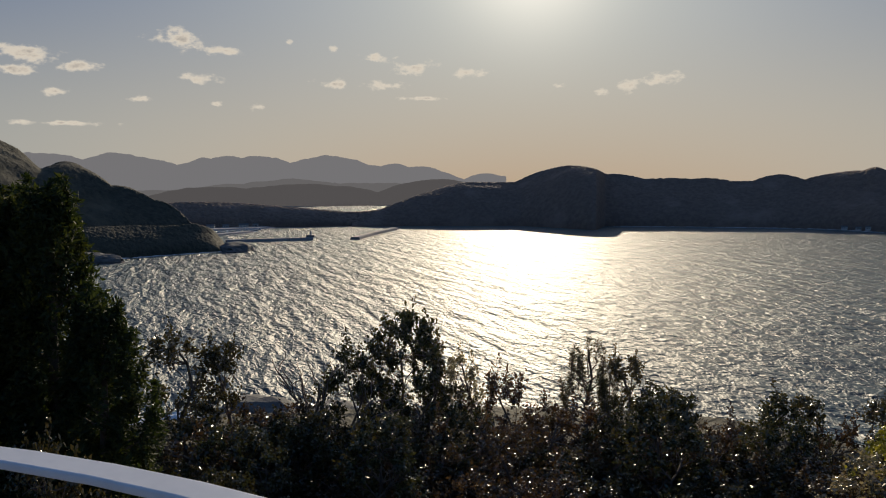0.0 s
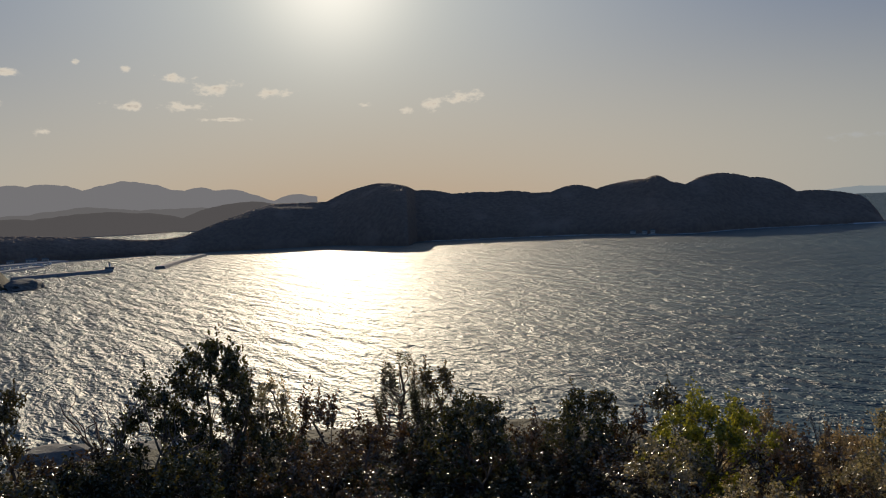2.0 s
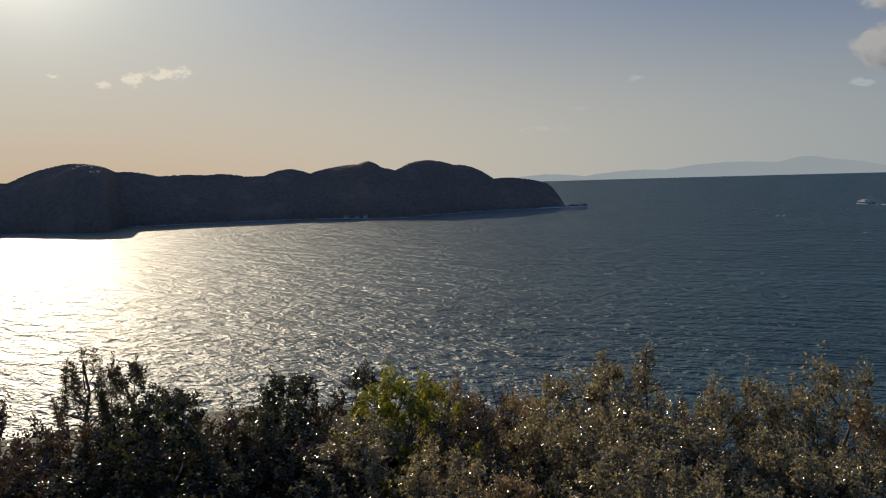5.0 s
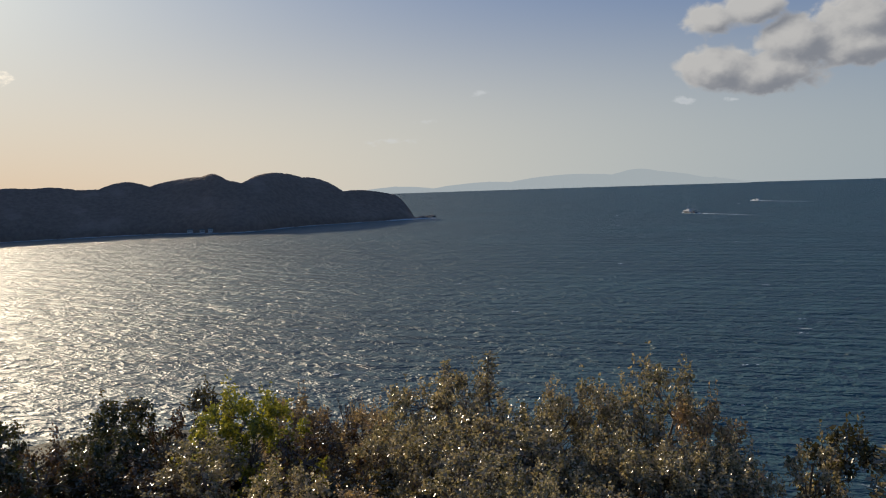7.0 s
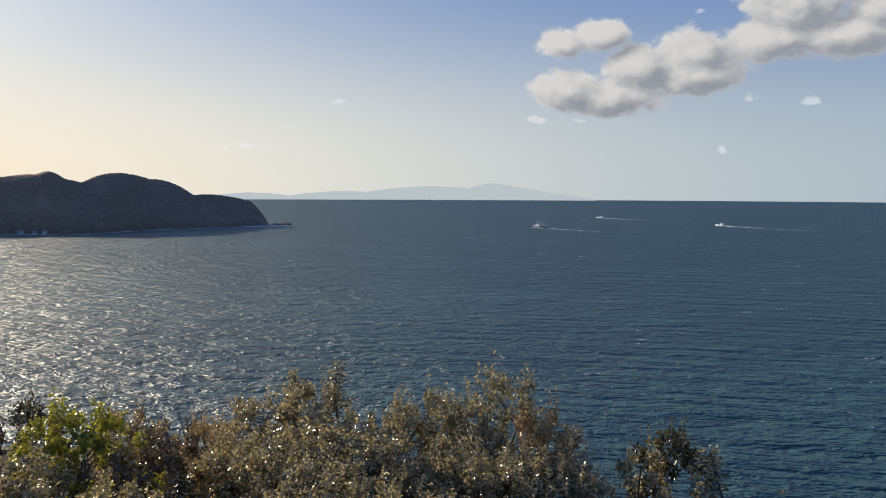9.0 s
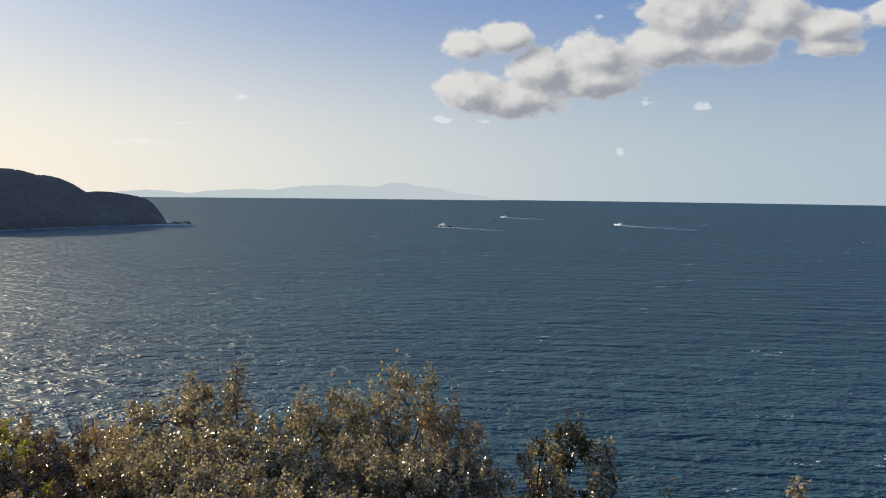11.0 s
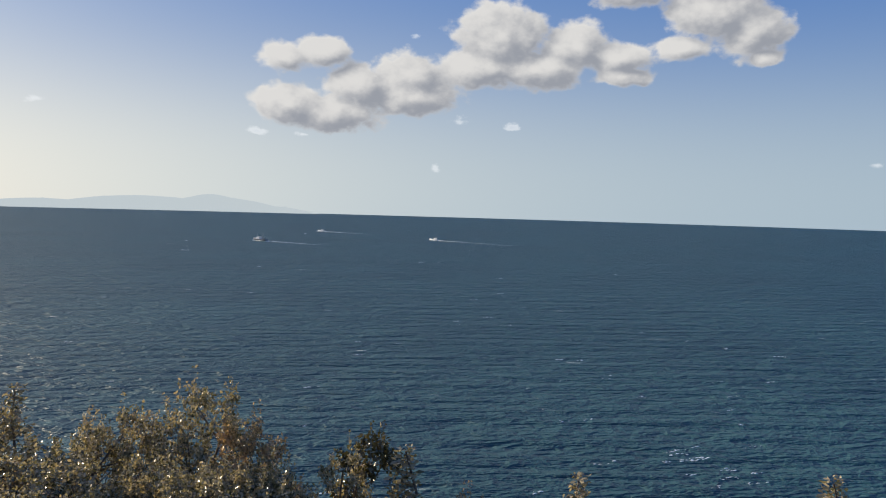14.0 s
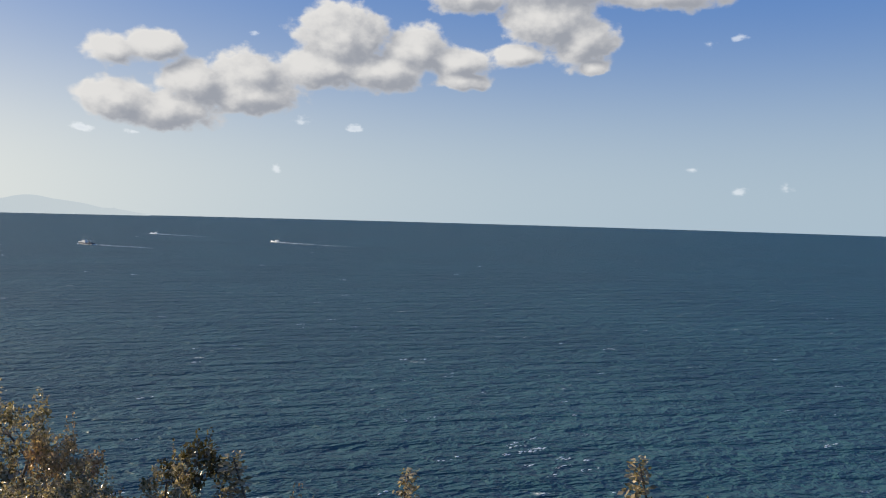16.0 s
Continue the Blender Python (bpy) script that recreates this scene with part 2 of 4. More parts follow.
def leaf_material(name, tones, rough=0.32, through_light=0.3, gloss=0.5):
    """Single leaves: each has a tone of its own between three."""
    m, n = material(name)
    g = n.put("ShaderNodeNewGeometry")
    r = g.outputs["Random Per Island"]
    o = n.put("ShaderNodeObjectInfo").outputs["Random"]
    patch = n.noise(n.xyz, 1.3, 3, 0.6)
    c = n.mix(n.ramp(r, 0.1, 0.6, smooth=False), tones[0], tones[1])
    c = n.mix(n.ramp(n.math("ADD", patch, n.math("MULTIPLY", r, 0.25)), 0.55, 0.85), c, tones[2])
    c = n.mix(1.0, c, n.mix(o, (0.8, 0.8, 0.8), (1.15, 1.1, 1.05)), "MULTIPLY")
    b = n.put("ShaderNodeBsdfPrincipled", {"Base Color": c, "Roughness": rough, "IOR": 1.5, "Specular IOR Level": gloss})
    t = n.put("ShaderNodeBsdfTranslucent", {"Color": n.mix(1.0, c, (1.2, 1.15, 0.75), "MULTIPLY")})
    s = n.put("ShaderNodeMixShader", {0: through_light, 1: b.outputs[0], 2: t.outputs[0]})
    n.t.links.new(s.outputs[0], n.out.inputs[0])
    return m


WATER = water_material()
# far woods: base tones lifted, the bay's haze painted into the colour
HAZED_WOODS = forest_material("woods_paled_by_haze", (0.195, 0.128, 0.094), (0.255, 0.176, 0.126), (0.34, 0.235, 0.175))
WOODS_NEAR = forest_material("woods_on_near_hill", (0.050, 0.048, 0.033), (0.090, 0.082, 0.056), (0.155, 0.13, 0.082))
# the glow tones are painted haze, paler with distance
RANGE_MID = haze_glow_material("hazy_hills", (0.160, 0.147, 0.146), 0.88)
RANGE_NEXT = haze_glow_material("foothills_in_haze", (0.235, 0.222, 0.222), 0.92)
RANGE_FAR = haze_glow_material("far_mountains_hazed", (0.315, 0.305, 0.315), 0.94)
ISLAND = haze_glow_material("far_island_hazed", (0.42, 0.47, 0.495), 0.97)
SOIL = simple("hillside_soil", (0.07, 0.055, 0.035), (0.13, 0.10, 0.06), 0.4, 0.9, 0, 0.05)
ROCK = simple("shore_rock", (0.07, 0.065, 0.06), (0.17, 0.16, 0.14), 0.3, 0.85, 0, 0.4)
BARK = simple("bark", (0.07, 0.055, 0.045), (0.16, 0.13, 0.105), 6.0, 0.85, 0, 0.01)
CONCRETE = simple("concrete", (0.22, 0.21, 0.20), (0.36, 0.35, 0.33), 0.5, 0.85, 0, 0.02)
WHITE_PAINT = simple("white_paint", (0.74, 0.74, 0.74), (0.82, 0.82, 0.82), 3.0, 0.38, 0, 0.001)
STEEL = simple("painted_steel", (0.55, 0.56, 0.57), (0.66, 0.66, 0.66), 5.0, 0.4, 0.2, 0.001)
BOAT_WHITE = simple("boat_white", (0.72, 0.73, 0.74), (0.82, 0.82, 0.82), 0.8, 0.35)
HULL_DARK = simple("boat_hull_dark", (0.05, 0.07, 0.10), (0.09, 0.10, 0.13), 0.6, 0.4)
HULL_RED = simple("boat_bottom_red", (0.22, 0.05, 0.03), (0.30, 0.08, 0.05), 0.6, 0.5)
DARK_GLASS = simple("dark_glass", (0.02, 0.025, 0.03), (0.03, 0.035, 0.04), 1.0, 0.12)
FOAM = simple("sea_foam", (0.62, 0.66, 0.68), (0.84, 0.86, 0.86), 0.8, 0.8, 0, 0.1)
ROOF = simple("roof_tiles", (0.06, 0.065, 0.07), (0.13, 0.13, 0.13), 0.8, 0.6)
PLASTER = simple("house_wall", (0.50, 0.48, 0.44), (0.66, 0.64, 0.60), 0.4, 0.8)
SAND = simple("beach_shingle", (0.20, 0.18, 0.15), (0.34, 0.31, 0.27), 0.5, 0.9, 0, 0.1)
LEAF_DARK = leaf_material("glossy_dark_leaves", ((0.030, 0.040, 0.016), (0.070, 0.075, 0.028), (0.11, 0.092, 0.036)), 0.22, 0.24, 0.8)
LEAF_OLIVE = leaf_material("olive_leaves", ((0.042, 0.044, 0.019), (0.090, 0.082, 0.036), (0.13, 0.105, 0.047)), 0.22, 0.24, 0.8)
# tan and russet raised: the low sun is painted into these leaf tones
LEAF_TAN = leaf_material("sunlit_tone_olive_leaves", ((0.10, 0.098, 0.052), (0.36, 0.315, 0.210), (0.45, 0.37, 0.25)), 0.26, 0.36, 1.0)
LEAF_RUST = leaf_material("sunlit_tone_russet_leaves", ((0.10, 0.078, 0.045), (0.36, 0.28, 0.175), (0.45, 0.30, 0.17)), 0.28, 0.40, 1.0)
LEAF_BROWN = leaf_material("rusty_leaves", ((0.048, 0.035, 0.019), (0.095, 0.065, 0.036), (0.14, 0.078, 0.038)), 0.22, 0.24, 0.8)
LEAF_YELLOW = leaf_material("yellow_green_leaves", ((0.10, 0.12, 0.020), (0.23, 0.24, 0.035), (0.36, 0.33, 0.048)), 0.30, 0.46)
LEAF_RED = leaf_material("red_shoots", ((0.16, 0.03, 0.02), (0.25, 0.045, 0.03), (0.10, 0.05, 0.02)), 0.32, 0.3)
NEEDLES = leaf_material("conifer_sprays", ((0.020, 0.034, 0.010), (0.040, 0.062, 0.016), (0.075, 0.090, 0.022)), 0.7, 0.45)
PINE = leaf_material("pine_needles", ((0.025, 0.035, 0.014), (0.060, 0.060, 0.026), (0.090, 0.070, 0.034)), 0.45, 0.25)


# ------------------------------------------------------------------ mesh helpers
def mesh_of(name, verts, faces, mats, smooth=False):
    """A mesh from numpy arrays; faces: one array of rows of equal length."""
    me = bpy.data.meshes.new(name)
    faces = np.asarray(faces, dtype=np.int32)
    me.vertices.add(len(verts))
    me.vertices.foreach_set("co", np.asarray(verts, dtype=np.float32).ravel())
    k = faces.shape[1]
    me.loops.add(faces.size)
    me.loops.foreach_set("vertex_index", faces.ravel())
    me.polygons.add(len(faces))
    me.polygons.foreach_set("loop_start", np.arange(0, faces.size, k, dtype=np.int32))
    if smooth:
        me.polygons.foreach_set("use_smooth", np.ones(len(faces), dtype=bool))
    me.update(calc_edges=True)
    for m in mats if isinstance(mats, (list, tuple)) else [mats]:
        me.materials.append(m)
    return me


def bm_mesh(name, bm, mat, smooth=False):
    me = bpy.data.meshes.new(name)
    if smooth:
        for f in bm.faces:
            f.smooth = True
    bm.to_mesh(me)
    bm.free()
    me.materials.append(mat)
    return me


def part(name, bm, mat, parent, label="", smooth=False):
    """One mesh object under a thing or under a part."""
    me = bm if isinstance(bm, bpy.types.Mesh) else bm_mesh(name, bm, mat, smooth)
    ob = new(name, me)
    ob.parent = parent
    return tagged(ob, label)


def box(bm, size, m=None, bevel=0.0):
    """Adds a box with rounded edges to bm."""
    r = bmesh.ops.create_cube(bm, size=1.0, matrix=(m or Matrix()) @ Matrix.Diagonal((*size, 1)))
    if bevel:
        edges = list({e for v in r["verts"] for e in v.link_edges})
        bmesh.ops.bevel(bm, geom=edges, offset=bevel, segments=2, affect="EDGES", profile=0.5)
    return bm


def tube_arrays(path, radii, sides=6):
    """Vertices and quads of a tapered tube along a path."""
    path = np.asarray(path, float)
    d = np.gradient(path, axis=0)
    d /= np.linalg.norm(d, axis=1)[:, None] + 1e-9
    ref = np.where(np.abs(d[:, 2:3]) > 0.9, [[1.0, 0, 0]], [[0, 0, 1.0]])
    u = np.cross(d, ref)
    u /= np.linalg.norm(u, axis=1)[:, None] + 1e-9
    w = np.cross(d, u)
    a = np.linspace(0, 2 * np.pi, sides, endpoint=False)
    ring = u[:, None, :] * np.cos(a)[None, :, None] + w[:, None, :] * np.sin(a)[None, :, None]
    v = (path[:, None, :] + ring * np.asarray(radii)[:, None, None]).reshape(-1, 3)
    f = []
    for i in range(len(path) - 1):
        for j in range(sides):
            k = (j + 1) % sides
            f.append((i * sides + j, i * sides + k, (i + 1) * sides + k, (i + 1) * sides + j))
    return v, np.array(f)


def join_arrays(items):
    vs, fs, n = [], [], 0
    for v, f in items:
        vs.append(v)
        fs.append(f + n)
        n += len(v)
    return np.concatenate(vs), np.concatenate(fs)


def value_noise(x, y, seed):
    """Smooth noise between -1 and 1 on arrays."""
    xi, yi = np.floor(x).astype(np.int64), np.floor(y).astype(np.int64)
    xf, yf = x - xi, y - yi
    u, v = xf * xf * (3 - 2 * xf), yf * yf * (3 - 2 * yf)

    def h(a, b):
        k = (a * 374761393 + b * 668265263 + seed * 144269) & 0x7FFFFFFF
        k = ((k ^ (k >> 13)) * 1274126177) & 0x7FFFFFFF
        return ((k ^ (k >> 16)) & 0xFFFF) / 32767.5 - 1
    return (h(xi, yi) * (1 - u) + h(xi + 1, yi) * u) * (1 - v) + (h(xi, yi + 1) * (1 - u) + h(xi + 1, yi + 1) * u) * v


def fbm(x, y, seed, octaves=4):
    return sum(value_noise(x * 2 ** i, y * 2 ** i, seed + i) * 0.5 ** i for i in range(octaves))


def crowns(x, y, size, seed):
    """Rounded tree tops seen on a wooded slope: 0 between crowns to 1 on top."""
    gx, gy = x / size, y / size
    xi, yi = np.floor(gx).astype(np.int64), np.floor(gy).astype(np.int64)
    best = np.full(x.shape, 9.0)
    for dx in (-1, 0, 1):
        for dy in (-1, 0, 1):
            a, b = xi + dx, yi + dy
            k = (a * 73856093 ^ b * 19349663 ^ seed * 83492791) & 0x7FFFFFFF
            px, py = a + (k % 1000) / 1000, b + (k // 1000 % 1000) / 1000
            best = np.minimum(best, (gx - px) ** 2 + (gy - py) ** 2)
    return np.clip(1 - best * 1.6, 0, 1) ** 0.5


def bell(a, centre, width):
    return np.exp(-((a - centre) / width) ** 2)


def land(name, a0, a1, na, nr, shore, ridge, depth, mat, label, seed, lump=5.0, relief=0.18, steep=0.65, category="headland"):
    """A wooded coast in the bearings a0 to a1: shore(az) and ridge(az) give the shore's distance and the crest's height in metres."""
    az = np.linspace(a0, a1, na)[:, None]
    s = np.linspace(0, 1.9, nr)[None, :]
    r = shore(az) + s * np.clip(ridge(az) * 1.75, 40, depth)
    x, y = r * np.sin(np.radians(az)), r * np.cos(np.radians(az))
    rise = np.clip(s, 0, 1) ** steep * (1 - np.clip((s - 1) / 0.9, 0, 1) ** 2 * 0.85)
    crest = np.broadcast_to(ridge(az), r.shape)
    spur = fbm(x / 170, y / 170, seed, 4)
    z = crest * rise * (1 + relief * spur * np.clip(s * 3, 0, 1) * np.clip(abs(1 - s) * 3, 0, 1))
    wooded = np.clip(z / 6, 0, 1)
    z = z + (crowns(x, y, lump * 1.6, seed) * lump * 0.55 + crowns(x, y, lump * 0.8, seed + 5) * lump * 0.25 - lump * 0.45) * wooded
    z[:, 0] = -3.0
    v = np.stack([x, y, z], -1).reshape(-1, 3)
    i = np.arange(na - 1)[:, None] * nr + np.arange(nr - 1)[None, :]
    f = np.stack([i, i + 1, i + nr + 1, i + nr], -1).reshape(-1, 4)[:, ::-1]
    return tagged(new(name, mesh_of(name, v, f, mat, True)), label, category, kind="structure")


# ------------------------------------------------------------------ sea
def sea():
    ring = [0.0] + list(np.geomspace(60, 4940, 40))
    na = 256
    a = np.linspace(0, 2 * np.pi, na, endpoint=False)
    v = np.array([(r * np.sin(t), r * np.cos(t), 0.0) for r in ring[1:] for t in a])
    f = [(i * na + j, i * na + (j + 1) % na, (i + 1) * na + (j + 1) % na, (i + 1) * na + j)
         for i in range(len(ring) - 2) for j in range(na)]
    f = np.array(f)[:, ::-1]
    return tagged(new("water", mesh_of("water", v, f, WATER, True)), "wind-ruffled blue-green sea with small whitecaps", "sea", kind="structure")


sea()

# ------------------------------------------------------------------ far land
def far_down(az, el, r):
    """Height at which a thing r metres off shows el degrees above the eye's level."""
    return EYE + r * np.tan(np.radians(el))


def hilltops(a, base, tops):
    """A skyline of overlapping rounded hills: bearing, height and half width in degrees, and how far each falls over that width."""
    el = base
    for at, top, half, fall in tops:
        el = np.maximum(el, top - fall * (np.abs(a - at) / half) ** 1.8)
    return el


HEADLAND = [(8.9, 1.30, 2.6, 0.55), (12.0, 0.76, 2.2, 0.42), (15.6, 0.46, 2.6, 0.16), (18.0, 0.44, 2.0, 0.26), (22.7, 0.64, 1.6, 0.40),
            (27.2, 0.78, 2.6, 0.36), (28.2, 0.96, 0.9, 0.34), (32.6, 0.96, 2.1, 0.50), (34.6, 0.62, 2.0, 0.70), (38.0, -0.42, 2.4, 0.34)]


def headland_ridge(a):
    el = hilltops(a, 0.22 + 0 * a, HEADLAND)
    fallen = hilltops(a, -1.6 + 0 * a, HEADLAND)
    el = el + (fallen - el) * np.clip((a - 33.5) / 2.0, 0, 1)
    west = np.clip(1.5 - a, 0, 9)
    el = el - 0.21 * west - 0.035 * west ** 1.5 - 1.9 * np.clip((a - 40.6) / 1.9, 0, 1) ** 2.0
    return np.maximum(far_down(a, el, 1345), 0.6)


def headland_shore(a):
    el = 2.87 + 0.27 * np.clip((a - 5.5) / 5, 0, 1) * np.clip((11.4 - a) / 0.6, 0, 1) + 0.16 * bell(a, 29.5, 3.0) - 0.30 * np.clip((a - 31) / 12, 0, 1)
    return EYE / np.tan(np.radians(el))


land("headland", -6.5, 42.75, 640, 110, headland_shore, headland_ridge, 150, HAZED_WOODS,
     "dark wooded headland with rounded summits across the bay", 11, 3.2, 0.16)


def harbour_ridge(a):
    el = -1.5 + 0.42 * bell(a, -18.5, 4.0) + 0.22 * bell(a, -14, 3) - 0.28 * bell(a, -6.5, 2.5) + 0.30 * bell(a, -2.0, 1.4)
    return far_down(a, el, 1305)


land("harbour_woods", -23.5, -0.5, 300, 70, lambda a: 1215 + 0 * a, harbour_ridge, 90, HAZED_WOODS,
     "low dark wooded shore behind the harbour", 23, 3.6, 0.12, 0.45, "wooded shore")


def left_ridge(a):
    el = hilltops(a, -3.4 - 0.9 * np.clip(a + 16.5, 0, 3), [(-33.0, 3.3, 5.0, 1.55), (-25.1, 1.18, 1.7, 0.5), (-22.3, 0.05, 3.0, 1.1), (-19.8, -0.75, 2.4, 1.35)])
    return np.maximum(far_down(a, el, 1000), 4.0)


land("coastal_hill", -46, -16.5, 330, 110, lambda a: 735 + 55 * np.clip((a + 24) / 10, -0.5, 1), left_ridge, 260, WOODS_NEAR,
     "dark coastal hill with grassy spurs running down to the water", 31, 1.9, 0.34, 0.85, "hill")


def spur_ridge(a):
    el = -2.35 - 0.10 * bell(a, -19, 1.5) - 0.35 * np.clip((a + 17.2), 0, 1.5) - 2.1 * np.clip((a + 16.4) / 1.7, 0, 1) ** 2.0
    return np.maximum(far_down(a, el, 850), 1.2)


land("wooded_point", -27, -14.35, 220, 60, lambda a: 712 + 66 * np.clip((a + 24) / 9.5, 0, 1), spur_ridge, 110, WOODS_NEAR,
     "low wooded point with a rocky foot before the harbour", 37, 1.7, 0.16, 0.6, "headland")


def backdrop(name, a0, a1, n, r, el, mat, label, seed, rough):
    """A far range as a thick ridge that slopes back from its foot."""
    az = np.linspace(a0, a1, n)
    e = el(az) + rough * fbm(az * 0.9, az * 0 + seed, seed, 5)
    rows = []
    for k, (f, back) in enumerate(((0.0, 0), (0.45, 90), (0.8, 150), (1.0, 200), (0.5, 290))):
        d = r + back * r / 4400
        top = far_down(az, e, r + 200 * r / 4400)
        wig = 25 * fbm(az * 1.7, az * 0 + k, seed + 3, 3) * (0 < k < 3) * np.clip(top / 110, 0, 1)
        rows.append(np.stack([d * np.sin(np.radians(az)), d * np.cos(np.radians(az)), np.maximum(f * top, -2) + wig * r / 4400 - (k == 0)], -1))
    v = np.stack(rows, 1).reshape(-1, 3)
    i = np.arange(n - 1)[:, None] * 5 + np.arange(4)[None, :]
    f = np.stack([i, i + 1, i + 6, i + 5], -1).reshape(-1, 4)[:, ::-1]
    return tagged(new(name, mesh_of(name, v, f, mat, True)), label, "mountains", kind="structure")


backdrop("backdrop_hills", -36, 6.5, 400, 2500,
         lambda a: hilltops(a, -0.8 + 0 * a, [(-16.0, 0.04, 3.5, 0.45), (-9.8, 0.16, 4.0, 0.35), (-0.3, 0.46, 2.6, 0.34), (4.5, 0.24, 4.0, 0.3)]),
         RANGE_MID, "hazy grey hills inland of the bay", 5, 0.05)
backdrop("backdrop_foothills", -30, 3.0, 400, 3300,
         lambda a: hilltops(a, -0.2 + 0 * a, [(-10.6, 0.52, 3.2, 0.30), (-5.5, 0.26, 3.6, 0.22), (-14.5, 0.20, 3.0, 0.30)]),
         RANGE_NEXT, "foothills paled by painted haze below the mountain range", 6, 0.05)
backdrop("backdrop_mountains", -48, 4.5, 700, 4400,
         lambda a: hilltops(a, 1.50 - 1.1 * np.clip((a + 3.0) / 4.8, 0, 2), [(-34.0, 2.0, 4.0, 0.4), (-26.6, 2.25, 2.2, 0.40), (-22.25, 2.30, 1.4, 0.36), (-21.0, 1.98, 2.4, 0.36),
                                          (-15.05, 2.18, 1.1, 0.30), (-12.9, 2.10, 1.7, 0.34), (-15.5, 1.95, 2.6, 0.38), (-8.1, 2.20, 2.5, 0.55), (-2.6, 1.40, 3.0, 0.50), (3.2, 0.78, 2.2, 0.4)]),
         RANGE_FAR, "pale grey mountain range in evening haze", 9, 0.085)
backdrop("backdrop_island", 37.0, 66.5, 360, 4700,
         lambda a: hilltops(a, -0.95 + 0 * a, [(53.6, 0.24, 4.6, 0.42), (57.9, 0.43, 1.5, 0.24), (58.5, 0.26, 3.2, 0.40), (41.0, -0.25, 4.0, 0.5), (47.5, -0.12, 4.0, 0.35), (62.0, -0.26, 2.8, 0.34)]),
         ISLAND, "island on the horizon, made faint blue by painted haze", 13, 0.015)

# ------------------------------------------------------------------ own hillside
def shore_radius(az):
    return 205 - 55 * np.clip((az - 20) / 45, 0, 1)


def ground_at(az, r):
    """Height of the hillside at that bearing and distance."""
    s = np.clip((r - 3.6) / (shore_radius(az) - 3.6), 0, 1.3)
    drop = 2.5 * np.clip((az - 62) / 10, 0, 1) * np.clip((r - 4) / 8, 0, 1) * (1 - np.clip(s, 0, 1))
    return np.where(r < 3.6, 57.6, 55.6 * (1 - s)) - drop * (r >= 3.6)


def hillside():
    az = np.arange(-180, 181, 3.0)[:, None]
    r = np.concatenate([[0.0, 2.0, 3.4], np.geomspace(3.8, 265, 60)])[None, :]
    front = np.clip((150 - abs(az - 35)) / 40, 0, 1)
    z = ground_at(az, r) * front + (57.6 + 0 * r) * (1 - front)
    x, y = r * np.sin(np.radians(az)), r * np.cos(np.radians(az))
    z = z + fbm(x / 6, y / 6, 71, 4) * 0.5 * np.clip(r / 12 - 0.4, 0, 1)
    v = np.stack([x, y, z], -1).reshape(-1, 3)
    n = r.shape[1]
    i = np.arange(len(az) - 1)[:, None] * n + np.arange(n - 1)[None, :]
    f = np.stack([i, i + 1, i + n + 1, i + n], -1).reshape(-1, 4)[:, ::-1]
    return tagged(new("ground", mesh_of("ground", v, f, SOIL, True)), "steep overgrown hillside falling to the sea", "hillside", kind="structure")


hillside()


def slope_woods():
    """The closed canopy of the lower slope, down to the beach."""
    az = np.arange(-62, 132, 0.5)[:, None]
    r = np.geomspace(36, 196, 130)[None, :] * (shore_radius(az) / 205)
    x, y = r * np.sin(np.radians(az)), r * np.cos(np.radians(az))
    edge = np.clip((shore_radius(az) - 8 - r) / 12, 0, 1)
    z = ground_at(az, r) + (0.4 + 1.7 * crowns(x, y, 3.4, 3) + 0.9 * crowns(x, y, 1.3, 8) + 0.6 * fbm(x / 9, y / 9, 15, 3)) * edge - 0.3
    v = np.stack([x, y, z], -1).reshape(-1, 3)
    n = r.shape[1]
    i = np.arange(len(az) - 1)[:, None] * n + np.arange(n - 1)[None, :]
    f = np.stack([i, i + 1, i + n + 1, i + n], -1).reshape(-1, 4)[:, ::-1]
    return tagged(new("slope_thicket", mesh_of("slope_thicket", v, f, WOODS_NEAR, True)), "dense brown-green thicket covering the lower slope", "thicket", kind="stuff")


slope_woods()


# ------------------------------------------------------------------ trees
SPRAY = np.array([(0, 0, 0), (0.21, 0.5, 0.05), (0, 1.2, 0.0), (-0.21, 0.5, 0.05)])
LEAF = np.array([(0, 0, 0), (0.33, 0.48, 0.10), (0, 1.0, 0.0), (-0.33, 0.48, 0.10)])


def leaves(rng, pos, size, out, up=0.9, shape=LEAF, loose=1.0):
    """Folded leaves at pos, facing more or less outwards."""
    n = len(pos)
    nor = out * 0.6 + rng.normal(size=(n, 3)) * loose * 0.8 + np.array([0, 0, up])
    nor /= np.linalg.norm(nor, axis=1)[:, None]
    t = rng.normal(size=(n, 3)) + out * 0.6
    t -= nor * (t * nor).sum(1)[:, None]
    t /= np.linalg.norm(t, axis=1)[:, None]
    b = np.cross(nor, t)
    s = (size * rng.uniform(0.6, 1.3, n))[:, None]
    v = np.stack([pos + s * (b * q[0] + t * q[1] + nor * q[2]) for q in shape], 1).reshape(-1, 3)
    k = np.arange(n)[:, None] * 4
    f = np.concatenate([k + [0, 1, 2], k + [0, 2, 3]], 1).reshape(-1, 3)
    return v, f


def limb(rng, a, b, r0, r1, n=5, wander=0.08):
    a, b = np.array(a, float), np.array(b, float)
    t = np.linspace(0, 1, n)[:, None]
    p = a + (b - a) * t
    p[1:-1] += rng.normal(size=(n - 2, 3)) * wander * np.linalg.norm(b - a) * 0.5
    p[:, 2] += np.sin(t[:, 0] * np.pi) * 0.06 * np.linalg.norm(b - a)
    return p, np.linspace(r0, r1, n)


